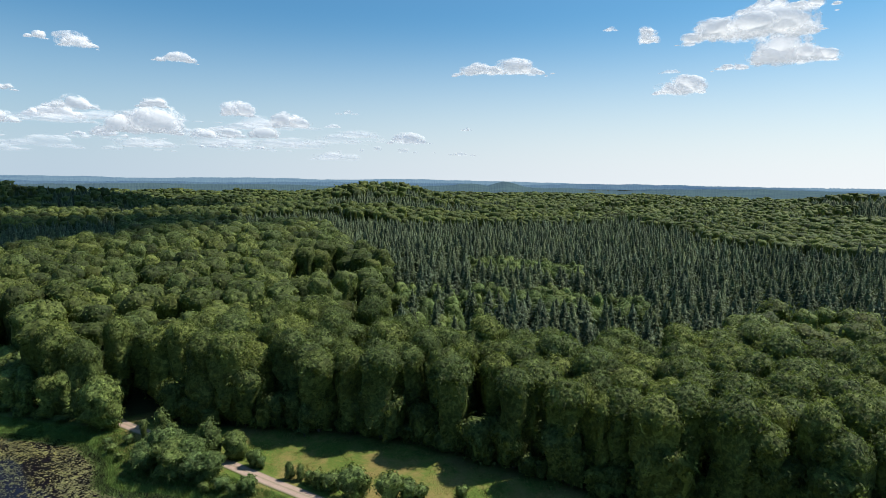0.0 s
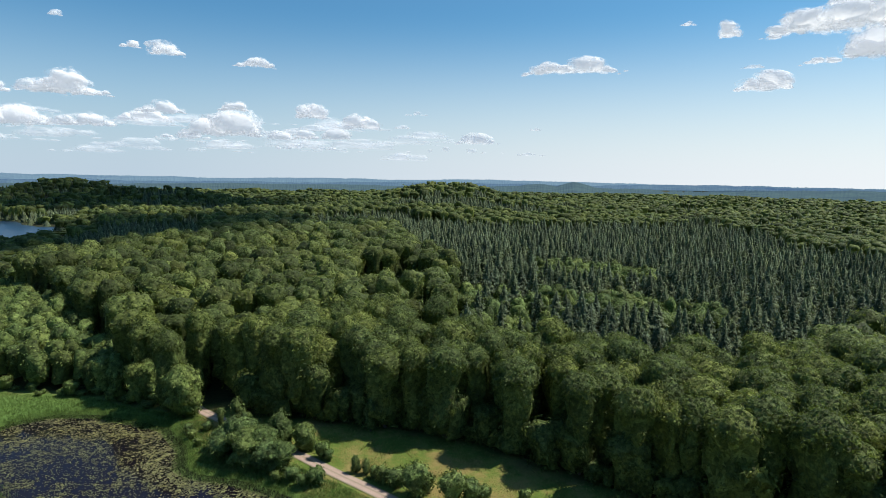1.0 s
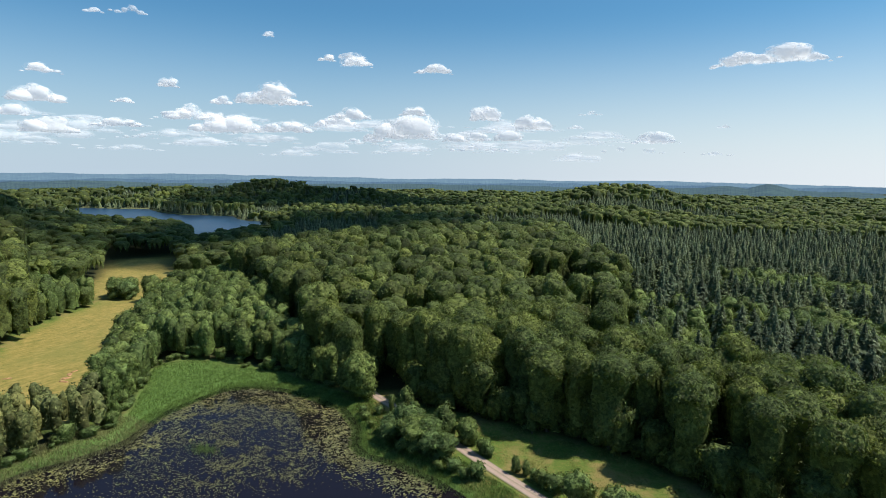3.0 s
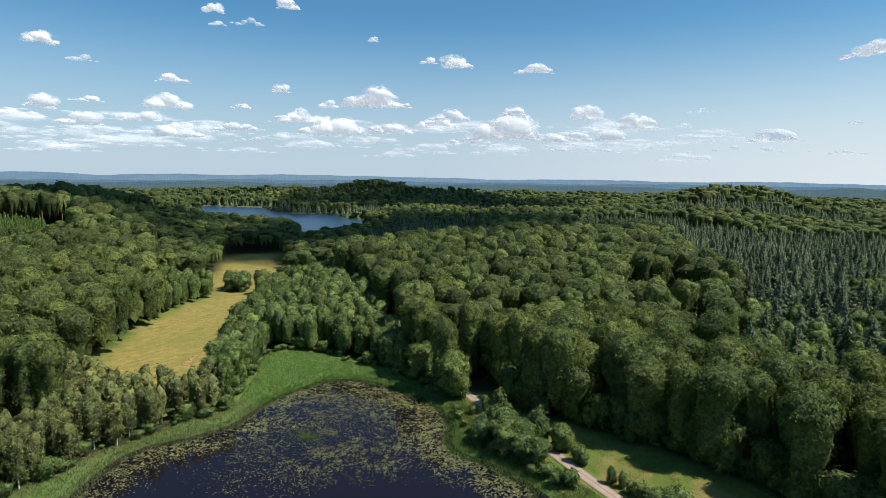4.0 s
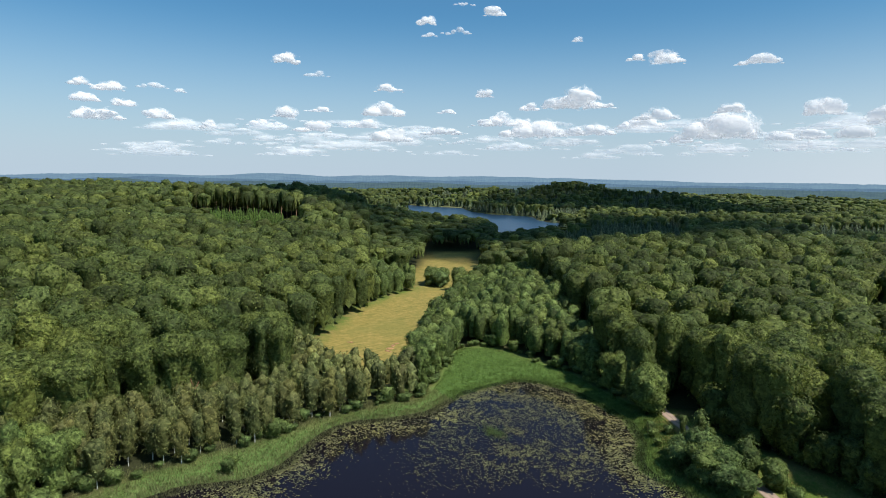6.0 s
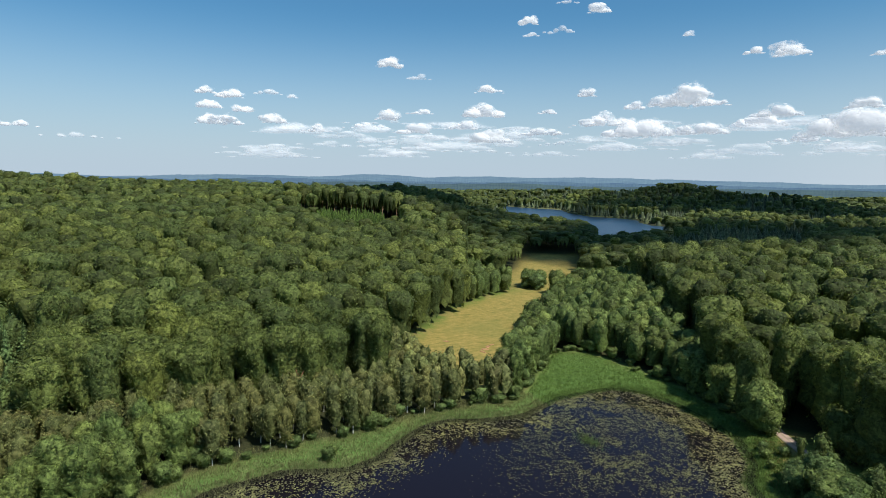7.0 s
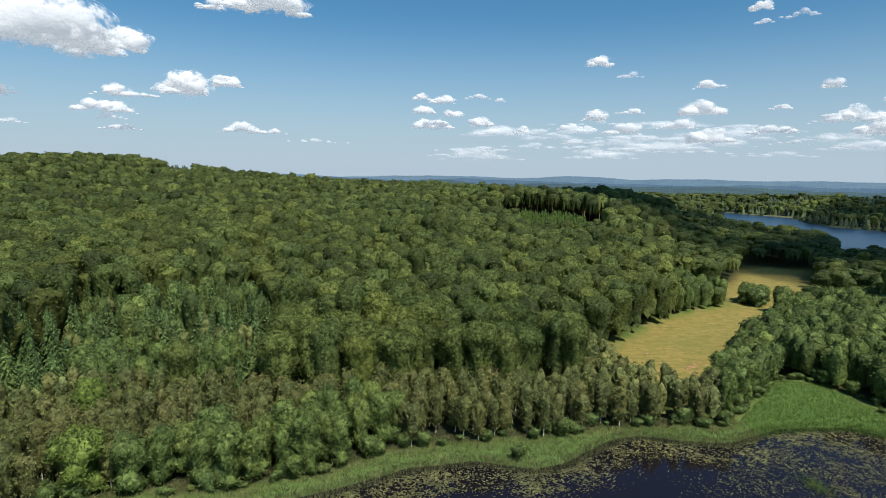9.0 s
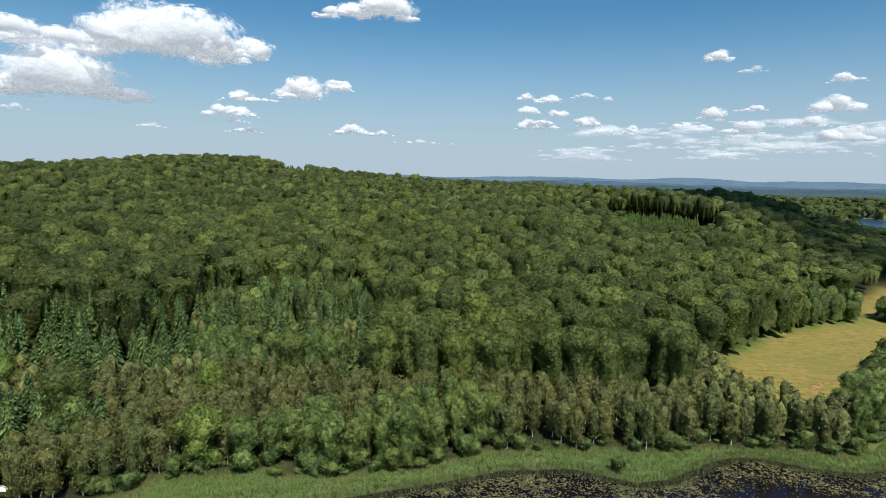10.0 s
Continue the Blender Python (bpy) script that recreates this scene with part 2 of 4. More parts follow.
def sprays(rng, p, out, length, width, droop):
    """Leaf sprays: narrow triangles that lie along the clumps, lift off them and bend down."""
    n = len(p)
    flat = np.cross(out, rng.normal(0, 1, (n, 3)))
    flat /= np.linalg.norm(flat, axis=1)[:, None]
    side = np.cross(flat, out)
    flat = flat + out * rng.uniform(0.0, 0.8, n)[:, None]
    flat /= np.linalg.norm(flat, axis=1)[:, None]
    side = side + rng.normal(0, 0.25, (n, 3))
    side /= np.linalg.norm(side, axis=1)[:, None]
    ln, wd = (length * rng.uniform(0.6, 1.4, n))[:, None], (width * rng.uniform(0.6, 1.4, n))[:, None]
    tip = p + flat * ln
    tip[:, 2] -= (droop * ln[:, 0]) * rng.uniform(0.2, 1.4, n)
    v = np.stack([p - side * wd, p + side * wd, tip], 1).reshape(-1, 3)
    return v, np.arange(3 * n).reshape(-1, 3), False


def broad_crown(seed, radius, tall, base, lod, lobes=20, amount=0.34, droop=0.2, core=0.9, lace=1.0, dome=0.65):
    """A leafy crown: a heap of leafy clumps with deep creases, under a coat of leaf sprays, reaching down to its base."""
    rng = np.random.default_rng(seed)
    up = radius * dome
    mid = tall - up
    low = max(mid - base, 0.1)
    # clumps: over the dome and, ring by ring, down the flank
    g = np.arange(lobes)
    cz = 0.02 + 0.96 * (g + 0.5) / lobes + rng.normal(0, 0.04, lobes)
    ca = g * 2.4 + rng.normal(0, 0.25, lobes)
    cr = np.sqrt(np.clip(1 - cz ** 2, 0, 1))
    size = np.clip(radius * rng.normal(0.31, 0.08, lobes), 0.17 * radius, 0.46 * radius)
    reach = rng.uniform(0.78, 1.14, lobes)
    c = np.c_[cr * np.cos(ca) * (radius - 0.7 * size) * reach, cr * np.sin(ca) * (radius - 0.7 * size) * reach, cz * (up - 0.7 * size) * reach]
    down = int(np.clip(lobes * low / radius * 0.34, 4, 34))
    fz = -low * rng.uniform(0.08, 0.95, down)
    fa = np.arange(down) * 2.4 + rng.normal(0, 0.3, down)
    fs = radius * rng.uniform(0.2, 0.46, down)
    fr = (radius - 0.75 * fs) * (1 + 0.2 * fz / low) * rng.uniform(0.6, 1.2, down)
    c = np.r_[c, np.c_[fr * np.cos(fa), fr * np.sin(fa), fz]]
    size = np.r_[size, fs]

    def shaped(d):
        """Outermost leaves seen along each direction, and which way they face."""
        flank = d[:, 2] < 0
        o = np.zeros_like(d)
        o[:, 2] = np.where(flank, d[:, 2] * low, 0.0)
        u = d * np.where(flank[:, None], (1, 1, 0.0), (1, 1, dome))
        ln = np.linalg.norm(u, axis=1)
        u = u / np.maximum(ln, 1e-6)[:, None]
        floor = np.where(flank, radius * (0.93 - min(amount, 0.36)) * np.sqrt(np.clip(1 - d[:, 2] ** 6, 0, 1)), radius * (1 - amount) * ln)
        rel = c[None] - o[:, None]
        b = (rel * u[:, None]).sum(2)
        gap = size[None] ** 2 - ((rel ** 2).sum(2) - b ** 2)
        hit = np.where(gap > 0, b + np.sqrt(np.clip(gap, 0, None)), -1)
        k = hit.argmax(1)
        far = np.maximum(hit.max(1), floor)
        far = np.where(flank & (d[:, 2] < -0.985), 0.05 * radius, far)
        p = o + u * far[:, None]
        n = p - c[k]
        n = np.where((hit.max(1) > floor)[:, None], n, d)
        return p, n / np.maximum(np.linalg.norm(n, axis=1), 1e-6)[:, None]

    level = (3 if radius > 2.5 else 2, 3 if radius > 3.9 else 2, 2, 2)[lod]
    v, f = ICO[level]
    body, bn = shaped(v)
    body = body - bn * (0.38, 0.3, 0.15, 0.0)[lod] * min(1.0, radius / 3.5) + rng.normal(0, (0.028, 0.04, 0.05, 0.07)[lod] * radius, v.shape)
    if lod:
        f = f[v[f].mean(1)[:, 2] > (0, -0.75, -0.3, -0.2)[lod]]
    count, length, width = {0: (2500, 0.52, 0.20), 1: (290, 0.76, 0.34), 2: (42, 1.15, 0.56), 3: (6, 1.7, 0.8)}[lod]
    d = directions(rng, int(count * lace), (-0.2, -0.2, -0.1, 0.0)[lod])
    if lod < 2:                         # the flanks get their share of leaves
        k = int(len(d) * (0.42, 0.3)[lod])
        d[:k, 2] = -rng.uniform(0.0, (0.94, 0.6)[lod], k)
        d[:k, :2] *= np.sqrt((1 - d[:k, 2] ** 2) / (d[:k, :2] ** 2).sum(1))[:, None]
    p, n = shaped(d)
    fine = min(1.0, max(0.62, radius / 4.5))
    s = sprays(rng, p + n * rng.uniform(-0.5, 0.2, (len(n), 1)) * fine, n, length * fine, width * fine, droop)
    v, f, sm = join([(body, f, True), s])
    return v + (0, 0, mid), f, sm


def cone_crown(seed, radius, tall, base, lod, slim=0.8):
    """A conifer: a dark inner cone under many drooping boughs, whorl upon whorl, to a pointed leader."""
    rng = np.random.default_rng(seed)
    deep = tall - base
    sides = (8, 6, 5, 4)[lod]
    us = np.array((0.0, 0.3, 0.62, 0.88, 1.0) if lod < 2 else (0.1, 0.6, 1.0))
    a = np.arange(sides) * 2 * np.pi / sides
    rr = (0.62 * radius * (1 - us) ** slim)[:, None] * rng.uniform(0.8, 1.15, (len(us), sides)) + 0.04
    v = np.stack([rr * np.cos(a), rr * np.sin(a), np.broadcast_to((base + deep * us)[:, None], rr.shape)], 2).reshape(-1, 3)
    i, j = np.meshgrid(np.arange(len(us) - 1), np.arange(sides), indexing="ij")
    j2 = (j + 1) % sides
    q = np.stack([i * sides + j, i * sides + j2, (i + 1) * sides + j2, (i + 1) * sides + j], -1).reshape(-1, 4)
    parts = [(v, np.concatenate([q[:, :3], q[:, [0, 2, 3]]]), True)]
    n = (560, 230, 60, 10)[lod]
    u = rng.uniform(0.0, 0.985, n)
    b = rng.uniform(0, 2 * np.pi, n)
    r = (radius * (1 - u) ** slim + 0.16) * rng.uniform(0.72, 1.2, n)
    out, side = np.c_[np.cos(b), np.sin(b), np.zeros(n)], np.c_[-np.sin(b), np.cos(b), np.zeros(n)]
    z0 = base + deep * u + 0.22 * r
    w = (0.08 + (0.09, 0.17, 0.28, 0.5)[lod] * r) * rng.uniform(0.7, 1.3, n)
    up = np.array((0, 0, 1.0))
    root = out * (0.4 * r)[:, None] + up * z0[:, None]
    tip = out * r[:, None] + up * (z0 - r * rng.uniform(0.15, 0.5, n))[:, None]
    half = 0.55 * root + 0.45 * tip + up * (0.05 * r)[:, None]
    tilt = up * (w * rng.normal(0, 0.35, n))[:, None]
    e1, e2 = half - side * w[:, None] - tilt, half + side * w[:, None] + tilt
    if lod == 0:                                        # a bough with two drooping halves
        kv = np.stack([root, e1, tip, e2], 1).reshape(-1, 3)
        o = 4 * np.arange(n)[:, None]
        parts.append((kv, np.concatenate([o + (0, 1, 2), o + (0, 2, 3)]), False))
    else:
        parts.append((np.stack([e1, tip, e2], 1).reshape(-1, 3), np.arange(3 * n).reshape(-1, 3), False))
    return join(parts)


def stem(seed, r0, r1, tall, sides, bend=0.03, limbs=0, reach=2.0):
    """A tapering trunk, with limbs that fork off upward."""
    rng = np.random.default_rng(seed)
    parts = []

    def tube(path, radii, k):
        a = np.arange(k) * 2 * np.pi / k
        v = np.concatenate([np.c_[p[0] + r * np.cos(a), p[1] + r * np.sin(a), np.full(k, p[2])] for p, r in zip(path, radii)])
        f = []
        for i in range(len(path) - 1):
            for j in range(k):
                f += [(i * k + j, i * k + (j + 1) % k, (i + 1) * k + j), (i * k + (j + 1) % k, (i + 1) * k + (j + 1) % k, (i + 1) * k + j)]
        parts.append((v, np.array(f), True))

    zs = np.linspace(-0.4, tall, 5)
    off = np.cumsum(rng.normal(0, bend * tall / 4, (5, 2)), 0)
    off[0] = 0
    tube(np.c_[off, zs], np.linspace(r0, r1, 5) * (1.35, 1, 1, 1, 1), sides)
    for _ in range(limbs):
        h = rng.uniform(0.35, 0.9) * tall
        a, l = rng.uniform(0, 2 * np.pi), reach * rng.uniform(0.6, 1.1)
        bx, by = np.interp(h, zs, off[:, 0]), np.interp(h, zs, off[:, 1])
        tube([(bx, by, h), (bx + 0.5 * l * math.cos(a), by + 0.5 * l * math.sin(a), h + 0.3 * l), (bx + l * math.cos(a), by + l * math.sin(a), h + 0.8 * l)],
             (r1 * 1.2, r1 * 0.8, r1 * 0.3), 4)
    return join(parts)


def part(name, data, parent, label=""):
    ob = new(name, data)
    ob.parent = parent
    return tagged(ob, label) if label else ob


def tree_kind(name, label, category, crowns, stems, leaf, bark, group):
    """Tree prototypes as (name, trunk mesh, crown mesh) for planting one by one."""
    protos = []
    for c, s in zip(crowns, stems):
        protos.append((name, label, category, group, mesh_from(name + "_trunk", *s[:2], bark, s[2]), mesh_from(name + "_crown", *c[:2], leaf, c[2])))
    return protos


def plant(proto, x, y, z, scale, turn, stretch=None):
    stretch = stretch or scale
    name, label, category, group, trunk, crown = proto
    root = new(name)
    tagged(root, label, category, group)
    part("trunk", trunk, root)
    part("crown", crown, root)
    root.matrix_basis = pose(x, y, z, 0, 0, turn) @ Matrix.Diagonal((scale, scale, stretch, 1))
    return root


def scatter_joined(name, label, category, material, protos, x, y, z, scale, rng, tall=1.0, spread=0.045):
    """Many trees as one mesh."""
    vs, fs, ss, ts, o = [], [], [], [], 0
    which = rng.integers(0, len(protos), len(x))
    for k, (v, f, s) in enumerate(protos):
        i = np.nonzero(which == k)[0]
        if not len(i):
            continue
        a = rng.uniform(0, 2 * np.pi, len(i))
        c, n = np.cos(a)[:, None], np.sin(a)[:, None]
        sc = scale[i][:, None]
        st = (np.broadcast_to(tall, len(x))[i] * rng.normal(1.0, spread, len(i)))[:, None]
        p = np.stack([(v[:, 0] * c - v[:, 1] * n) * sc + x[i][:, None], (v[:, 0] * n + v[:, 1] * c) * sc + y[i][:, None], v[:, 2] * st + z[i][:, None]], 2)
        vs.append(p.reshape(-1, 3))
        fs.append((f[None] + (np.arange(len(i)) * len(v))[:, None, None]).reshape(-1, 3) + o)
        ss.append(np.tile(s, len(i)))
        ts.append(np.repeat(rng.random(len(i)), len(v)))
        o += len(i) * len(v)
    if not vs:
        return None
    me = mesh_from(name, np.concatenate(vs), np.concatenate(fs), material, np.concatenate(ss))
    me.attributes.new("tint", 'FLOAT', 'POINT').data.foreach_set("value", np.concatenate(ts).astype(np.float32))
    ob = new(name, me)
    return tagged(ob, label, category, kind="stuff")


# ---- ground ----
def ground_material():
    m, nt, out = mat("ground_cover")
    pos = nt.nodes.new("ShaderNodeNewGeometry").outputs["Position"]
    fine, wide, patch = noise_of(nt, 1.6, 6, 0.65), noise_of(nt, 0.12, 4), noise_of(nt, 0.035, 3)
    at = nt.nodes.new("ShaderNodeAttribute")
    at.attribute_name = "cover"
    sep = nt.nodes.new("ShaderNodeSeparateColor")
    nt.links.new(at.outputs["Color"], sep.inputs[0])
    floor = ramp(nt, fine, [(0.3, (0.020, 0.022, 0.010)), (0.7, (0.045, 0.050, 0.020))])
    grass = ramp(nt, mix(nt, 0.5, fine, wide), [(0.32, (0.060, 0.105, 0.018)), (0.5, (0.105, 0.150, 0.028)), (0.66, (0.165, 0.165, 0.050))])
    streak = noise_of(nt, 0.7, 8, 0.75, stretch=(1.0, 0.22, 1.0))
    grain = noise_of(nt, 0.45, 8, 0.8)
    hay = ramp(nt, mix(nt, 0.45, grain, streak), [(0.36, (0.10, 0.11, 0.026)), (0.46, (0.20, 0.17, 0.045)), (0.55, (0.275, 0.21, 0.062)), (0.66, (0.36, 0.26, 0.095))])
    hay = mix(nt, ramp(nt, patch, [(0.5, (0, 0, 0)), (0.62, (0.32, 0.32, 0.32))]), hay, (0.14, 0.155, 0.04))
    grass = mix(nt, ramp(nt, mix(nt, 0.5, grain, wide), [(0.46, (0, 0, 0)), (0.58, (0.7, 0.7, 0.7))]), grass, (0.25, 0.175, 0.07))
    mud = ramp(nt, fine, [(0.3, (0.012, 0.012, 0.008)), (0.7, (0.03, 0.028, 0.016))])
    c = mix(nt, sep.outputs[0], floor, grass)
    wet = nt.nodes.new("ShaderNodeAttribute")
    wet.attribute_name = "marsh"
    c = mix(nt, wet.outputs["Fac"], c, ramp(nt, mix(nt, 0.5, fine, wide), [(0.35, (0.075, 0.14, 0.030)), (0.6, (0.115, 0.19, 0.048))]))
    c = mix(nt, sep.outputs[1], c, hay)
    c = mix(nt, sep.outputs[2], c, mud)
    d = node(nt, "ShaderNodeBsdfPrincipled", Roughness=0.9)
    d.inputs["Specular IOR Level"].default_value = 0.15
    nt.links.new(c, d.inputs["Base Color"])
    nt.links.new(bump(nt, fine, 0.8, 0.25), d.inputs["Normal"])
    nt.links.new(d.outputs[0], out.inputs["Surface"])
    return m


def build_ground():
    az = np.concatenate([np.arange(-48, 138, 1.0), np.arange(138, 312, 3.0)])
    d = np.concatenate([[0.5], np.arange(20, 60, 8), np.arange(60, 360, 4.0), np.geomspace(360, 4900, 110)])
    A, D = np.meshgrid(az, d)
    x, y = polar(A, D)
    z = height(x.ravel(), y.ravel())
    v = np.c_[x.ravel(), y.ravel(), z]
    n, k = len(d), len(az)
    i, j = np.meshgrid(np.arange(n - 1), np.arange(k), indexing="ij")
    j2 = (j + 1) % k
    f = np.stack([i * k + j, (i + 1) * k + j, (i + 1) * k + j2, i * k + j2], -1).reshape(-1, 4)
    f = f[:, ::-1]
    me = mesh_from("ground", v, f, ground_material(), True)
    fx, fy = v[:, 0], v[:, 1]
    open_grass = np.maximum(1 - smooth(-1, 3, edge_distance(MEADOW, fx, fy)), 1 - smooth(-1, 3, edge_distance(MARSH, fx, fy)))
    open_grass = np.maximum(open_grass, 1 - smooth(-1, 6, edge_distance(CLEARING, fx, fy)))
    open_grass = np.maximum(open_grass, 1 - smooth(2, 9, edge_distance(FIELD, fx, fy)))
    bank = (1 - smooth(9, 14, edge_distance(LAKE, fx, fy))) * smooth(-86, -78, fx) * smooth(60, 70, fy)
    open_grass = np.maximum(open_grass, bank)
    hay = np.maximum(1 - smooth(-2, 3, edge_distance(FIELD, fx, fy)), 1 - smooth(-2, 5, edge_distance(FIELD2, fx, fy)))
    mud = 1 - smooth(-1.0, 1.0, np.minimum(edge_distance(LAKE, fx, fy), edge_distance(LAKE2, fx, fy)))
    col = np.c_[open_grass, hay, mud, np.ones(len(fx))].astype(np.float32)
    me.attributes.new("marsh", 'FLOAT', 'POINT').data.foreach_set("value", (1 - smooth(-1, 2, edge_distance(MARSH, fx, fy))).astype(np.float32))
    me.color_attributes.new("cover", 'FLOAT_COLOR', 'POINT').data.foreach_set("color", col.ravel())
    tagged(new("ground", me), "forest floor, meadow and pale hay field", "ground", kind="structure")


build_ground()


# ---- water ----
def water_material(name, scale, ripple, rough, body=(0.008, 0.006, 0.010), gleam=0.36):
    m, nt, out = mat(name)
    d = node(nt, "ShaderNodeBsdfPrincipled", Roughness=rough, IOR=1.33)
    d.inputs["Base Color"].default_value = (*body, 1)
    d.inputs["Specular IOR Level"].default_value = gleam
    w = noise_of(nt, scale, 4, 0.6)
    nt.links.new(bump(nt, w, 0.25, ripple), d.inputs["Normal"])
    nt.links.new(d.outputs[0], out.inputs["Surface"])
    return m


M_WATER = water_material("dark_water", 0.7, 0.05, 0.06)
# the far lake's blue body colour stands in for sky mirrored by ripples
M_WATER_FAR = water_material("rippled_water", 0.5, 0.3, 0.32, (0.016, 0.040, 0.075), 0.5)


def water_sheet(poly, name, label, z, water):
    bm = bmesh.new()
    cx, cy = np.mean(poly, 0)
    vs = [bm.verts.new((x + 3 * (x - cx) / math.hypot(x - cx, y - cy), y + 3 * (y - cy) / math.hypot(x - cx, y - cy), z)) for x, y in poly]
    f = bm.faces.new(vs)
    if f.normal.z < 0:
        bmesh.ops.reverse_faces(bm, faces=[f])
    bmesh.ops.triangulate(bm, faces=bm.faces[:])
    me = bpy.data.meshes.new(name)
    bm.to_mesh(me)
    bm.free()
    me.materials.append(water)
    ob = tagged(new(name, me), label, "lake", kind="structure")
    for p in me.polygons:
        if p.normal.z < 0:
            p.flip()
    return ob


water_sheet(LAKE, "water_lake", "dark still lake water with lily pads", 0.0, M_WATER)
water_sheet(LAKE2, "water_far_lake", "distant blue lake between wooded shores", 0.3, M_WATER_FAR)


# ---- road ----
def build_road():
    m, nt, out = mat("gravel")
    f = noise_of(nt, 6.0, 6, 0.7)
    w = noise_of(nt, 0.35, 3)
    c = ramp(nt, mix(nt, 0.4, f, w), [(0.3, (0.25, 0.17, 0.135)), (0.7, (0.43, 0.32, 0.26))])
    at = nt.nodes.new("ShaderNodeAttribute")
    at.attribute_name = "verge"
    c = mix(nt, at.outputs["Fac"], c, ramp(nt, f, [(0.3, (0.06, 0.09, 0.02)), (0.7, (0.16, 0.16, 0.06))]))
    d = node(nt, "ShaderNodeBsdfPrincipled", Roughness=0.95)
    nt.links.new(c, d.inputs["Base Color"])
    nt.links.new(bump(nt, f, 0.6, 0.05), d.inputs["Normal"])
    nt.links.new(d.outputs[0], out.inputs["Surface"])
    pts = np.array(ROAD, float)
    s = np.r_[0, np.cumsum(np.hypot(*np.diff(pts, axis=0).T))]
    u = np.arange(0, s[-1], 1.0)
    line = np.c_[np.interp(u, s, pts[:, 0]), np.interp(u, s, pts[:, 1])]
    for _ in range(6):
        line[1:-1] = (line[:-2] + 2 * line[1:-1] + line[2:]) / 4
    tang = np.gradient(line, axis=0)
    tang /= np.linalg.norm(tang, axis=1)[:, None]
    nor = np.c_[-tang[:, 1], tang[:, 0]]
    offs = np.array([-2.0, -1.6, -1.2, -0.5, 0.0, 0.5, 1.2, 1.6, 2.0]) * 0.74
    hump = np.array([0.0, 0.05, 0.06, 0.05, 0.09, 0.05, 0.06, 0.05, 0.0])
    verge = np.array([1, 0.3, 0, 0.0, 0.45, 0.0, 0, 0.3, 1])
    k = len(offs)
    xy = line[:, None] + nor[:, None] * offs[None, :, None]
    z = height(xy[..., 0].ravel(), xy[..., 1].ravel()).reshape(-1, k)
    z = z.max(1)[:, None] + 0.05 + hump
    v = np.concatenate([xy, z[..., None]], 2).reshape(-1, 3)
    i, j = np.meshgrid(np.arange(len(line) - 1), np.arange(k - 1), indexing="ij")
    f4 = np.stack([i * k + j, i * k + j + 1, (i + 1) * k + j + 1, (i + 1) * k + j], -1).reshape(-1, 4)
    me = mesh_from("road", v, f4[:, ::-1], m, True)
    me.attributes.new("verge", 'FLOAT', 'POINT').data.foreach_set("value", np.tile(verge, len(line)).astype(np.float32))
    tagged(new("road", me), "pale gravel forest track with grassy verges", "road", kind="structure")


build_road()

# ---- forest: what grows where ----
rng = np.random.default_rng(7)


def grid_points(r0, r1, step, az0=-42.0, az1=132.0):
    n = int(2 * r1 / step) + 2
    g = (np.arange(n) - n / 2) * step
    x, y = np.meshgrid(g, g)
    x[::2] += step / 2
    x, y = x.ravel(), y.ravel()
    x, y = x + rng.uniform(-0.36, 0.36, len(x)) * step, y + rng.uniform(-0.36, 0.36, len(x)) * step
    r, az = np.hypot(x, y), np.degrees(np.arctan2(-x, y))
    k = (r >= r0) & (r < r1) & (az > az0) & (az < az1)
    return x[k], y[k]


def wobble(x, y, s, seed=0.0):
    return 4 * (fbm(x, y, s, 3, int(seed * 10) + 3) - 0.5)


NONE, BROAD, SPRUCE, YOUNG, BIRCH, SILVER, ALDER, FIR = 0, 1, 2, 3, 4, 5, 6, 7


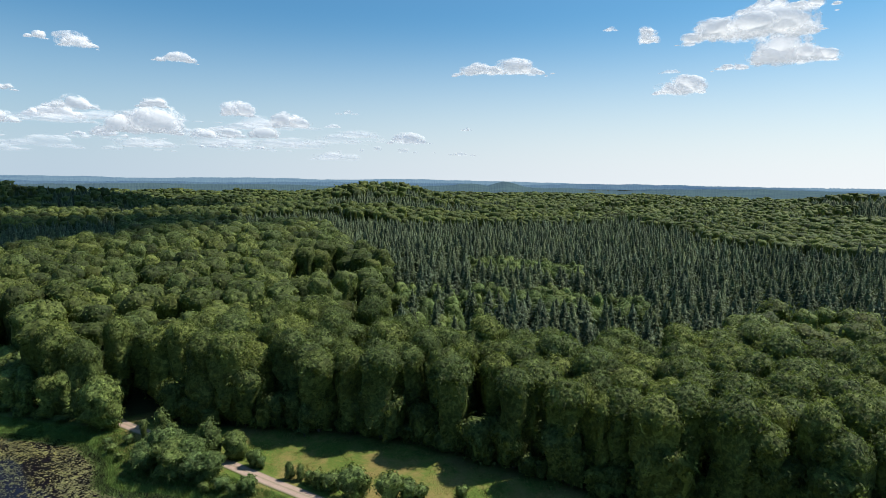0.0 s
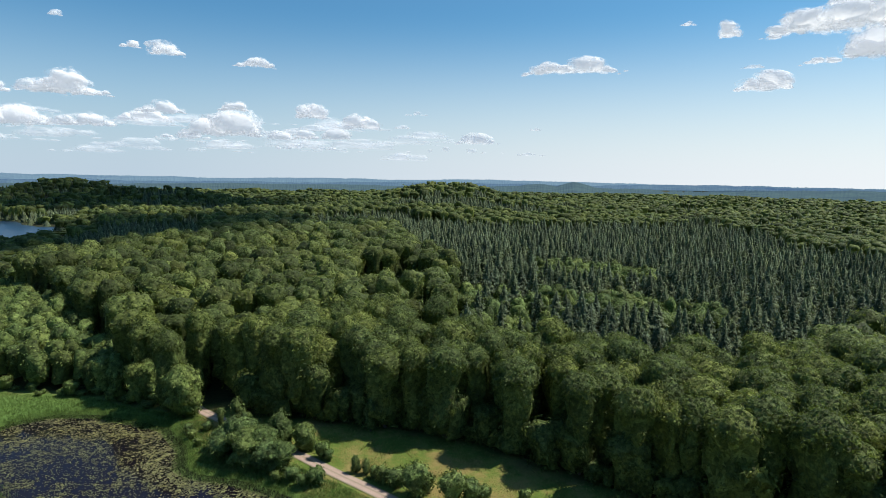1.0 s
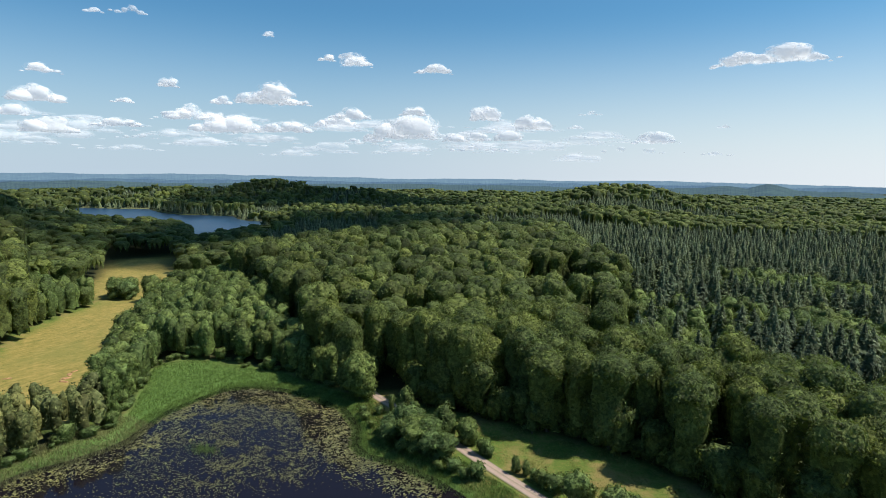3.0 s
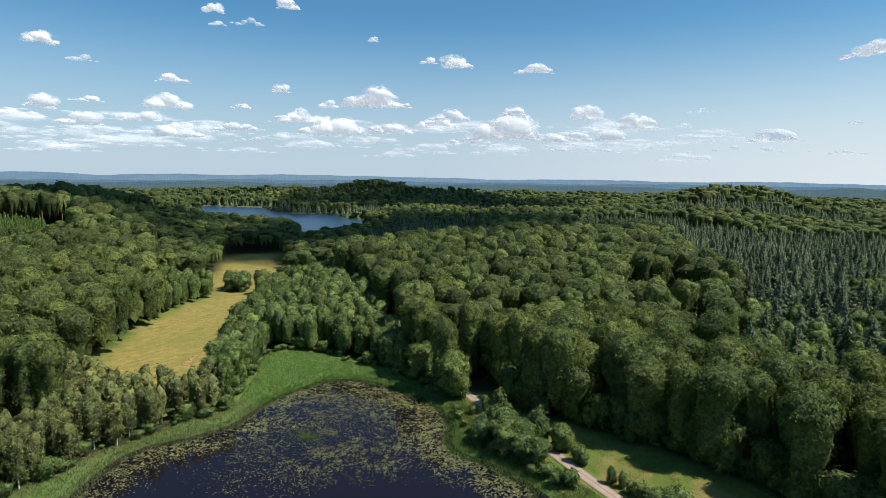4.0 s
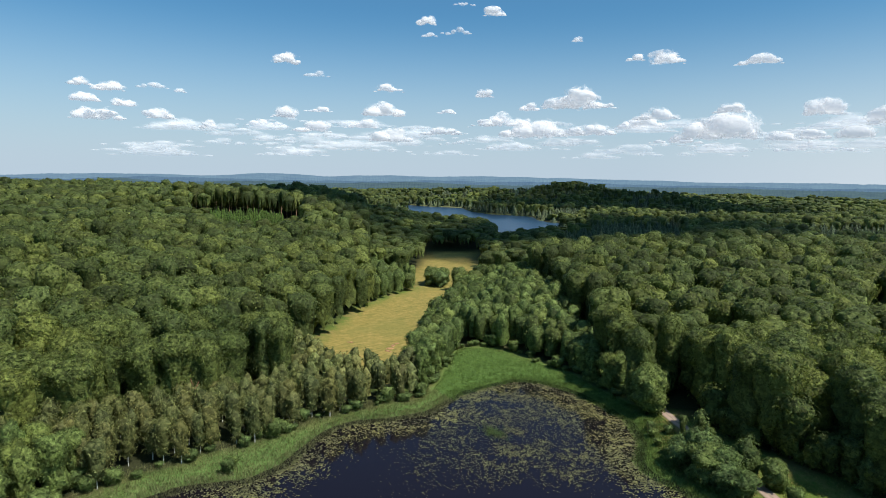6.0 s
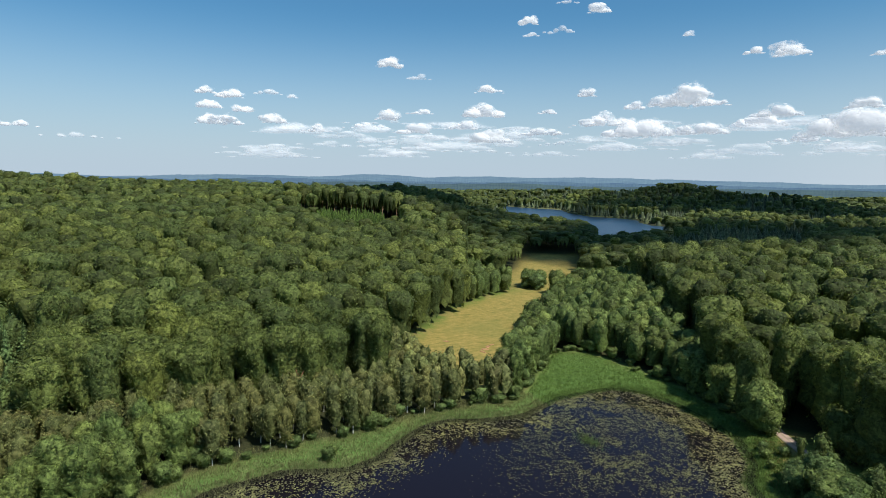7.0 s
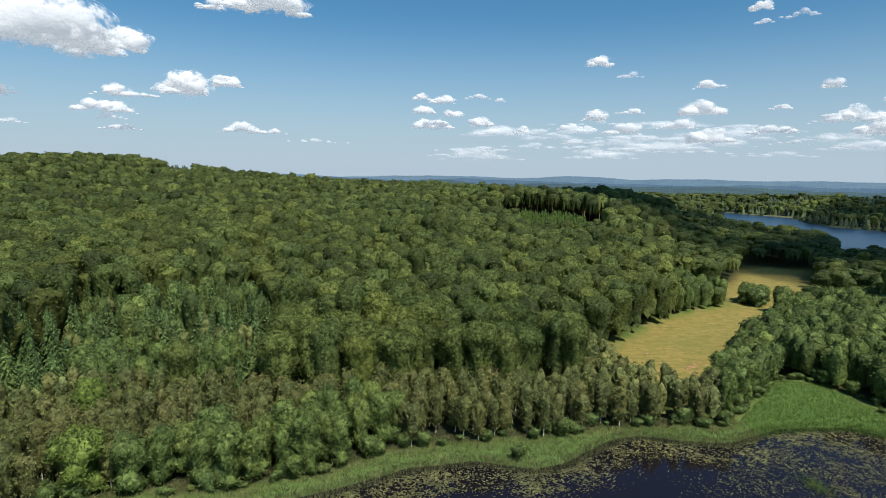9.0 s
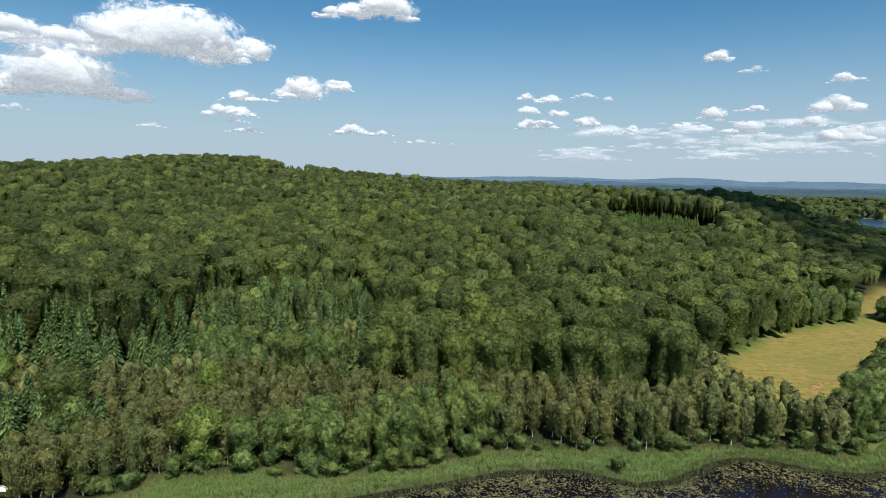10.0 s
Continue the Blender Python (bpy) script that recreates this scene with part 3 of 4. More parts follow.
def zone(x, y):
    az, d = np.degrees(np.arctan2(-x, y)), np.hypot(x, y)
    w = wobble(x, y, 0.02)
    a, e = az + 1.2 * w, d + 14 * w
    k = np.full(x.shape, BROAD)
    k[(a < 4) & (e > 150 + 2.9 * np.clip(-a - 12, 0, 30)) & (e < np.interp(a, (-36, -25, -22, -18, -12, 4), (495, 500, 600, 640, 600, 520)))] = SPRUCE
    k[(a >= 4) & (a < 11) & (e > 175) & (e < 470) & (e > 150 + 24 * (a - 2))] = SPRUCE
    k[(a >= -14) & (a < -3) & (e > 260) & (e < 312)] = ALDER
    k[(a < -3) & (a > -20) & (e > 215) & (e < 236)] = ALDER
    k[(a > 8.5) & (a < 15) & (e > 190) & (e < 250)] = YOUNG
    k[(a > -6) & (a < 20) & (e > 440) & (e < 545)] = SPRUCE
    k[(a > 28) & (a < 41) & (e > 330) & (e < 520)] = SPRUCE
    k[(a > 10) & (a < 30) & (e > 520) & (e < 600)] = SPRUCE
    k[(a > 113) & (e > 142) & (e < 192) & (fbm(x, y, 0.045, 2, 31) > 0.42)] = FIR
    k[(a > 96) & (a < 114) & (e > 152) & (e < 212)] = SILVER
    k[(a > 104) & (e < 140) & (k != FIR)] = ALDER
    k[(k == SILVER) & (rng.random(x.shape) < 0.5)] = ALDER
    k[(a > 31) & (a < 58) & (e < 330) & (x < -82 - 1.4 * (y - 130))] = ALDER
    k[(x < -117) & (x > -138 - 4 * w) & (y < 92)] = BIRCH
    k[(x < -138) & (x > -168) & (y > 62) & (y < 92)] = BIRCH
    k[(x < -100) & (y < 12) & (e < 130)] = ALDER
    k[(k == ALDER) & (a > 85) & (fbm(x, y, 0.07, 2, 21) > 0.56)] = BIRCH
    k[(k == ALDER) & (a > 85) & (e > 128) & (rng.random(x.shape) < 0.18)] = SILVER
    mixed = (a > -6) & (a < 9) & (e > 150) & (e < 235) & (rng.random(x.shape) < 0.5)
    k[mixed] = ALDER
    k[(a > 100) & (e > 700) & (height(x, y) > 40)] = SPRUCE
    k[(a > 28) & (a < 58) & (e > 520) & (rng.random(x.shape) < 0.4)] = SPRUCE
    k[(e > 640) & (a < 30) & (fbm(x, y, 0.011, 3, 41) > np.where(a < -6, 0.62, 0.53))] = SPRUCE
    k[(e > 560) & (a > 30) & (fbm(x, y, 0.013, 3, 43) > 0.66)] = SPRUCE
    k[(e > 700) & (rng.random(x.shape) < np.where((a < -4) | (a > 70), 0.06, 0.25))] = SPRUCE
    clear = (edge_distance(MARSH, x, y) < 1.5) | (edge_distance(MEADOW, x, y) < 1.5) | (edge_distance(FIELD, x, y) < 0.5)
    clear |= (edge_distance(FIELD2, x, y) < 3) | (edge_distance(LAKE2, x, y) < 4) | (line_distance(ROAD, x, y) < 4) | inside(CLEARING, x, y) | ((edge_distance(LAKE2, x, y) < 22) & (d < 600) & (az < 47))
    k[clear] = NONE
    felled = inside(CLEARING, x, y) & (d < 424)
    k[felled] = YOUNG
    return k


# crowns by kind and by distance class
BEECH = {l: [broad_crown(10 + i, (4.3, 4.1, 4.2, 4.8)[l], 19.0 + i % 3, 0.3, l, (38, 34, 20, 10)[l], (0.52, 0.52, 0.48, 0.4)[l], dome=(1.0, 1.0, 0.95, 0.9)[l]) for i in range(5)] for l in range(4)}
BIRCHES = {l: [broad_crown(40 + i, 1.9, 9.5 + 0.5 * i, 1.5, l, 18, 0.46, 0.5, 0.85, 0.4, 2.0) for i in range(4)] for l in range(2)}
ALDERS = {l: [broad_crown(45 + i, 2.9, 10.5 + 0.7 * i, 0.4, l, 22, 0.42, 0.3, 0.95, 0.95, 1.5) for i in range(4)] for l in range(2)}
CONES = {l: [cone_crown(60 + i, 5.5, 14.6 + 1.0 * i, 0.6, l, 0.84) for i in range(4)] for l in range(4)}
SMALLCONES = {l: [cone_crown(80 + i, 1.9, 7 + i, 0.4, l) for i in range(3)] for l in range(2)}
MIDCONES = {l: [cone_crown(90 + i, 2.6, 9.5 + i, 0.5, l) for i in range(3)] for l in range(2)}
FIRS = {l: [cone_crown(95 + i, 3.1, 12.5 + i, 0.4, l, 0.75) for i in range(3)] for l in range(2)}
MAPLE = [broad_crown(30 + i, 4.2, 14 + i, 0.6, 0, 24, dome=1.3) for i in range(2)]
WILLOW = [broad_crown(35 + i, 3.6, 8.5 + i, 0.3, 0, 18, 0.36, 0.5, dome=1.2) for i in range(3)]
SHRUB = [broad_crown(38 + i, 1.7, 2.8 + 0.5 * i, 0.1, 0, 10, 0.34, 0.3, 0.9, 0.28) for i in range(3)]

KINDS = {
    BROAD: tree_kind("beech_tree", "tall beech with a dense domed green crown", "tree", BEECH[0], [stem(i, 0.33, 0.14, 15, 7, 0.02, 4, 3) for i in range(5)], M_BEECH, M_BARK, "beech trees"),
    BIRCH: tree_kind("birch_tree", "slender birch with white trunk and thin olive crown", "tree", BIRCHES[0], [stem(20 + i, 0.10, 0.03, 7.5, 6, 0.02, 3, 1.0) for i in range(4)], M_BIRCH, M_BIRCHBARK, "birch trees by the lake"),
    SPRUCE: tree_kind("spruce_tree", "dark green spruce with drooping tiered boughs", "tree", CONES[0], [stem(30 + i, 0.2, 0.05, 14, 6, 0.005) for i in range(4)], M_SPRUCE, M_BARK, "spruce trees"),
    ALDER: tree_kind("alder_tree", "bushy olive green alder in the lakeside wood", "tree", ALDERS[0], [stem(70 + i, 0.14, 0.05, 7, 6, 0.02, 3, 1.2) for i in range(4)], M_ALDER, M_BARK, "alders by the lake"),
    SILVER: tree_kind("blue_spruce_tree", "young grey-green spruce among broadleaf trees", "tree", MIDCONES[0], [stem(40 + i, 0.12, 0.04, 8, 6, 0.005) for i in range(3)], M_SILVER, M_BARK, "young spruces"),
}
KINDS[FIR] = tree_kind("fir_tree", "dark green fir with broad tiered boughs", "tree", FIRS[0], [stem(44 + i, 0.16, 0.05, 11, 6, 0.005) for i in range(3)], M_FIR, M_BARK, "firs in the lakeside wood")
P_MAPLE = tree_kind("maple_tree", "bright yellow-green broadleaf tree in the lakeside wood", "tree", MAPLE, [stem(50 + i, 0.25, 0.1, 9, 6, 0.02, 3, 2) for i in range(2)], M_MAPLE, M_BARK, "lakeside trees")
P_WILLOW = tree_kind("willow_tree", "bushy grey-green willow beside the lake", "tree", WILLOW, [stem(55 + i, 0.2, 0.08, 5, 6, 0.05, 3, 1.5) for i in range(3)], M_WILLOW, M_BARK, "lakeside willows")
P_ROUND = tree_kind("round_tree", "single round-crowned tree at the lake edge", "tree", [broad_crown(99, 4.6, 14.5, 0.3, 0, 24, 0.28, dome=1.4)], [stem(60, 0.3, 0.1, 9, 7, 0.02, 3, 2)], M_WILLOW, M_BARK, "lakeside trees")
P_SHRUB = tree_kind("shrub", "low leafy green shrub in the meadow grass", "shrub", SHRUB, [stem(65 + i, 0.06, 0.03, 1.2, 5) for i in range(3)], M_WILLOW, M_BARK, "shrubs")

NEAR, MID, FAR, OUTER, END = 172.0, 335.0, 750.0, 1300.0, 2000.0
LIMIT = {BROAD: 230, BIRCH: 210, SPRUCE: 100, SILVER: 90, ALDER: 180, FIR: 110}
SCALE = {BROAD: (0.78, 1.25), BIRCH: (0.8, 1.25), SPRUCE: (0.75, 1.2), SILVER: (0.8, 1.3), ALDER: (0.75, 1.35), YOUNG: (0.8, 1.2), FIR: (0.75, 1.2)}

rest = {}


def keep_rest(kind, lod, x, y):
    rest.setdefault((kind, lod), []).append(np.c_[x, y])


# spacing differs by kind: one jittered grid each, kept where that kind grows
for kind, step in ((BROAD, 6.5), (SPRUCE, 6.3), (YOUNG, 3.0), (BIRCH, 3.9), (SILVER, 3.9), (ALDER, 4.6), (FIR, 4.8)):
    x, y = grid_points(80, MID, step)
    k = zone(x, y) == kind
    x, y = x[k], y[k]
    d = np.hypot(x, y)
    order = np.argsort(d)
    near = [i for i in order if d[i] < NEAR][:LIMIT.get(kind, 0)]
    for i in near:
        protos = KINDS[kind]
        s = rng.uniform(*SCALE[kind])
        plant(protos[rng.integers(len(protos))], x[i], y[i], height1(x[i], y[i]) - 0.1, s, rng.uniform(0, 360), rng.normal(1.0, 0.07))
    other = np.ones(len(x), bool)
    other[near] = False
    keep_rest(kind, 1, x[other], y[other])
x, y = grid_points(370, 440, 2.6, 60, 80)
k = zone(x, y) == YOUNG
keep_rest(YOUNG, 1, x[k], y[k])
for kind, step, step2, step3 in ((BROAD, 7.5, 11.6, 19.0), (SPRUCE, 6.8, 9.5, 16.0)):
    for lod, r0, r1, st in ((2, MID, FAR, step), (3, FAR, OUTER, step2), (4, OUTER, END, step3)):
        x, y = grid_points(r0, r1, st)
        k = zone(x, y) == kind
        keep_rest(kind, lod, x[k], y[k])

for (kind, lod), xy in rest.items():
    xy = np.concatenate(xy)
    if not len(xy):
        continue
    x, y = xy.T
    z = height(x, y)
    az, d = np.degrees(np.arctan2(-x, y)), np.hypot(x, y)
    low_valley = (az > 37) & (az < 59) & (d > 300) & (d < 800)
    sc = rng.uniform(*SCALE[kind], len(x)) * (1.0, 1.0, 1.1, 1.3, 2.2)[lod]
    tall = np.where(low_valley, 0.68, 1.0) * np.where((az < 4) & (d > 470) & (d < 800) & (kind == BROAD), 0.82, 1.0)
    tall = tall * np.where((az > 39) & (az < 46.5) & (d > 450) & (d < 640) & (edge_distance(LAKE2, x, y) < 120), 0.34, 1.0)
    tall = tall * np.where((az > 64.5) & (az < 75) & (d > 345) & (d < 425) & (kind == BROAD), 0.45, 1.0)
    tall = tall * np.where((az > 85) & (d > 140) & (kind in (ALDER, SILVER, FIR)), 1.3, 1.0)
    if kind == BROAD:
        scatter_joined("broadleaf_forest", "dense green beech forest canopy", "forest", M_BEECH, BEECH[min(lod, 3)], x, y, z - (0, 0, 0, 4, 4)[lod], sc, rng, tall, 0.08)
    elif kind == SPRUCE:
        scatter_joined("spruce_forest", "dark green spruce plantation", "forest", M_SPRUCE, CONES[min(lod, 3)], x, y, z - (0, 0, 0, 4, 4)[lod], sc, rng, tall, 0.09)
    elif kind == YOUNG:
        scatter_joined("young_spruce_plantation", "bright green young spruces in rows", "forest", M_YOUNG, SMALLCONES[1], x, y, z, sc, rng, tall)
    elif kind == BIRCH:
        scatter_joined("birch_wood", "olive green birch wood by the field", "forest", M_BIRCH, BIRCHES[1], x, y, z, sc, rng, tall)
    elif kind == ALDER:
        scatter_joined("alder_wood", "mixed olive green wood along the marsh", "forest", M_ALDER, ALDERS[1], x, y, z, sc, rng, tall)
    elif kind == FIR:
        scatter_joined("fir_wood", "dark green firs on the wooded slope", "forest", M_FIR, FIRS[1], x, y, z, sc, rng, tall, 0.08)
    elif kind == SILVER:
        scatter_joined("young_spruce_wood", "grey-green young spruces on the slope", "forest", M_SILVER, MIDCONES[1], x, y, z, sc, rng, tall)

# ---- trees and shrubs standing by themselves round the lake ----
P_POINTED = tree_kind("pointed_tree", "pointed bright green young tree beside the track", "tree", [broad_crown(120 + i, 2.4, 9.5, 0.4, 0, 18, 0.3, 0.3, 0.95, 0.6, 2.4) for i in range(2)], [stem(62 + i, 0.15, 0.05, 7, 6, 0.01) for i in range(2)], M_WILLOW, M_BARK, "lakeside trees")
P_SLIM = tree_kind("slim_tree", "slim grey-green tree rising behind the willows", "tree", [broad_crown(124 + i, 1.6, 8.5, 0.6, 0, 12, 0.4, 0.4, 0.9, 0.4, 1.8) for i in range(2)], [stem(64 + i, 0.10, 0.04, 7, 6, 0.02) for i in range(2)], M_WILLOW, M_BARK, "lakeside trees")
for proto, x, y, s, t in ((P_ROUND[0], -78, 129, 1.0, 0.86), (P_WILLOW[0], -58, 110.5, 0.9, 0.7), (P_WILLOW[1], -55.5, 112.5, 1.0, 0.88), (P_WILLOW[2], -52.5, 108.5, 1.1, 0.72), (P_WILLOW[1], -50, 111, 1.0, 0.78),
                          (P_WILLOW[0], -47.5, 107.5, 1.0, 0.7), (P_WILLOW[2], -44.5, 106.8, 0.85, 0.58), (P_WILLOW[1], -60.5, 114, 0.6, 0.55), (P_SLIM[0], -60, 120.5, 1.1, 1.05), (P_SLIM[1], -57, 119, 0.9, 0.8), (P_SLIM[1], -65.5, 123.5, 0.7, 0.62),
                          (P_POINTED[0], -47.2, 114.6, 1.05, 1.02), (P_ROUND[0], -42.5, 115.2, 0.55, 0.42), (P_SLIM[0], -30.5, 125.2, 1.2, 0.95), (P_POINTED[1], -29.2, 107.6, 0.45, 0.42), (P_POINTED[0], -27, 107.3, 0.42, 0.38)):
    plant(proto, x, y, height1(x, y) - 0.1, s, rng.uniform(0, 360), t)
for x, y, s in ((-37.5, 112.3, 1.0), (-36, 111.6, 0.7), (-25, 106, 0.7), (-23, 104.6, 1.1), (-20.5, 103.5, 1.3), (-16, 100.5, 1.7), (-14.5, 102, 1.2), (-9, 99, 1.6), (-6, 100, 1.2), (-3.6, 101, 1.0),
                (4, 101, 0.8), (-70, 118.5, 0.8), (-72, 121, 0.7), (-66.5, 115, 0.6), (-68, 122, 0.8), (-38, 101.8, 0.9), (-41, 103.5, 1.0), (-35.5, 102.5, 1.1), (-44, 103, 0.7), (-112, 36, 0.9), (-113.5, 37.5, 0.7)):
    plant(P_SHRUB[rng.integers(3)], x, y, height1(x, y) - 0.1, s, rng.uniform(0, 360))
for x, y, s in ((-94.3, 142.2, 1.10), (-101.9, 146.3, 0.95), (-103, -72, 0.8), (-99, -62, 0.5), (-112, -39, 0.85), (-246, 190, 1.3), (-243, 187, 1.1), (-249, 194, 1.2), (-241, 192, 1.0), (-238, 189, 1.3), (-244, 196, 1.1)):
    plant(P_WILLOW[rng.integers(3)], x, y, height1(x, y) - 0.1, s, rng.uniform(0, 360), s * 0.8)
for x, y, s in ((-110, -47, 1.15), (-126, -98, 0.8), (-128, -52, 0.8)):
    plant(P_MAPLE[rng.integers(2)], x, y, height1(x, y) - 0.1, s, rng.uniform(0, 360), 0.9)

# tall pines left standing round the felled patch on the hill
P_PINE = tree_kind("pine_tree", "tall pine with a bare trunk beside the felled patch", "tree", [broad_crown(130 + i, 2.6, 19, 11 - i, 1, 12) for i in range(3)], [stem(80 + i, 0.3, 0.12, 15, 6, 0.01, 3, 1.5) for i in range(3)], M_SPRUCE, plain("pine_bark", (0.30, 0.20, 0.13), 0.9, 1.2, 0.4, 0.02), "pines at the felled patch")
for i in range(26):
    az, d = 65.5 + 0.42 * i + rng.normal(0, 0.15), 436 + rng.uniform(0, 16) + 0.5 * abs(i - 10)
    x, y = polar(az, d)
    plant(P_PINE[rng.integers(3)], x, y, height1(x, y) - 0.1, rng.uniform(0.8, 1.1), rng.uniform(0, 360), rng.normal(0.85, 0.05))

# ---- reeds, lily pads, grass ----
def blades(name, label, category, x, y, z, tall, wide, lean, material):
    n = len(x)
    a = rng.uniform(0, np.pi, n)
    h = tall * rng.uniform(0.6, 1.2, n)
    w = wide * rng.uniform(0.6, 1.3, n)
    dx, dy = np.cos(a) * w, np.sin(a) * w
    lx, ly = rng.normal(0, lean, n) * h, rng.normal(0, lean, n) * h
    v = np.stack([np.c_[x - dx, y - dy, z - 0.1], np.c_[x + dx, y + dy, z - 0.1], np.c_[x + lx, y + ly, z + h]], 1).reshape(-1, 3)
    me = mesh_from(name, v, np.arange(3 * n).reshape(-1, 3), material)
    me.attributes.new("tint", 'FLOAT', 'POINT').data.foreach_set("value", np.repeat(0.45 * rng.random(n) + 0.4 * fbm(x, y, 0.12, 3, 17), 3).astype(np.float32))
    return tagged(new(name, me), label, category, kind="stuff")


def sample(n, x0, x1, y0, y1):
    return rng.uniform(x0, x1, n), rng.uniform(y0, y1, n)


M_REED = foliage("reed_leaf", (0.160, 0.182, 0.062), (0.205, 0.215, 0.086), (0.255, 0.236, 0.116), 0.4, 0.03, 0.12)
M_GRASS = foliage("meadow_grass", (0.085, 0.125, 0.024), (0.15, 0.155, 0.04), (0.25, 0.185, 0.08), 0.3, 0.03, 0.09)
M_MARSH = foliage("marsh_grass", (0.085, 0.165, 0.036), (0.115, 0.205, 0.048), (0.160, 0.235, 0.066), 0.4, 0.03, 0.12)
x, y = sample(900000, -150, -40, -62, 140)
e = edge_distance(LAKE, x, y)
k = (edge_distance(MARSH, x, y) < np.where((x < -95) & (y < 95), 5.5, 0.0)) & (e > -0.9)
x, y, e = x[k], y[k], e[k]
north = y > 94 + 5 * fbm(x, y, 0.1, 2, 19)
for k, name, label, leaf in ((north, "marsh_grass", "fresh green marsh grass at the head of the lake", M_MARSH), (~north, "reed_bed", "pale green reeds fringing the dark lake", M_REED)):
    blades(name, label, "reeds", x[k], y[k], np.maximum(height(x[k], y[k]), -0.3), np.where(e[k] < 3, 1.0, 0.45), 0.04, 0.45, leaf)
x, y = rng.normal(-94.5, 2.2, 700), rng.normal(91.5, 1.2, 700)
blades("reed_clump", "thin green reeds standing in open water", "reeds", x, y, np.full(700, -0.2), 1.1, 0.035, 0.3, M_MARSH)
x, y = sample(300000, -90, 10, 72, 130)
e = edge_distance(LAKE, x, y)
k = (e > 0.2) & (e < 9) & (line_distance(ROAD, x, y) > 2.0) & (np.hypot(x, y) > 80) & (~inside(MARSH, x, y) | (x > -40))
x, y = x[k], y[k]
blades("bank_grass", "tall bright green grass on the lake bank", "grass", x, y, height(x, y), 0.35 + 0.4 * np.clip(wobble(x, y, 0.3, 2.0), 0, 1), 0.045, 0.5, M_MARSH)
x, y = sample(260000, -90, 60, 70, 138)
k = inside(MEADOW, x, y) & (line_distance(ROAD, x, y) > 2.2) & (np.hypot(x, y) > 95)
x, y = x[k], y[k]
tuft = wobble(x, y, 0.35, 1.0)
blades("meadow_grass", "rough sunlit meadow grass beside the track", "grass", x, y, height(x, y), 0.2 + 0.3 * np.clip(tuft, 0, 1), 0.035, 0.6, M_GRASS)

M_LILY = foliage("lily_pad", (0.085, 0.064, 0.036), (0.096, 0.102, 0.036), (0.165, 0.168, 0.050), 0.05, 0.06, 0.1)


def lily_pads():
    x, y = sample(420000, -119, -40, -30, 128)
    e = -edge_distance(LAKE, x, y)
    d = np.hypot(x, y)
    az = np.degrees(np.arctan2(-x, y))
    shore = 1 - smooth(3, 14, e + 8 * (fbm(x, y, 0.08, 3, 4) - 0.5))
    open_drift = smooth(101, 120, d + 30 * (fbm(x, y, 0.05, 3, 9) - 0.5)) * smooth(60, 42, az)
    clump = (0.25 + 0.75 * smooth(0.36, 0.62, fbm(x, y, 0.25, 4, 5))) * (0.3 + 0.7 * smooth(0.35, 0.62, fbm(x, y, 1.1, 2, 6)))
    k = (e > 0.15) & (rng.random(len(x)) < np.maximum(0.7 * shore, 0.5 * open_drift) * clump) & (d > 84)
    x, y, sh = x[k], y[k], shore[k]
    n = len(x)
    a = np.arange(4) * np.pi / 2
    r = (rng.uniform(0.08, 0.15, n) * (1 + 0.6 * sh))[:, None] * rng.uniform(0.75, 1.2, (n, 4))
    t = rng.uniform(0, 6, n)[:, None]
    z = rng.uniform(0.012, 0.03, n)[:, None] + rng.normal(0, 0.012, (n, 4))
    v = np.stack([x[:, None] + r * np.cos(a + t), y[:, None] + r * np.sin(a + t), np.maximum(z, 0.008)], 2).reshape(-1, 3)
    me = mesh_from("lily_pads", v, np.arange(4 * n).reshape(-1, 4), M_LILY)
    hue = np.clip(0.5 * rng.random(n) + 0.9 * (fbm(x, y, 0.06, 2, 15) - 0.3) + 0.45 * sh, 0.01, 0.9)       # brown drifts and green ones
    me.attributes.new("tint", 'FLOAT', 'POINT').data.foreach_set("value", np.repeat(hue, 4).astype(np.float32))
    tagged(new("lily_pads", me), "yellow-green water lily pads floating in drifts", "water plants", kind="stuff")


lily_pads()


# ---- far country: wooded ridges fading into the distance, their haze painted in ----
def painted_haze_material(name, leaf, air, share):
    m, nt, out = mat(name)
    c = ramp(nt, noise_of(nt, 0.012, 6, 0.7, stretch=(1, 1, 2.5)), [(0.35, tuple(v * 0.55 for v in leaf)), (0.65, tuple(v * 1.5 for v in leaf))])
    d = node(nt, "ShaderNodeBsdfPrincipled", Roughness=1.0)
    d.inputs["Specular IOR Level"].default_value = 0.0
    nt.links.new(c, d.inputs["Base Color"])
    # haze between eye and ridge, put in as an even blue emission
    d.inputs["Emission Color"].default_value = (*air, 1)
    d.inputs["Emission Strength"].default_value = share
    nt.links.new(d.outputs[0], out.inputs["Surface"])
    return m


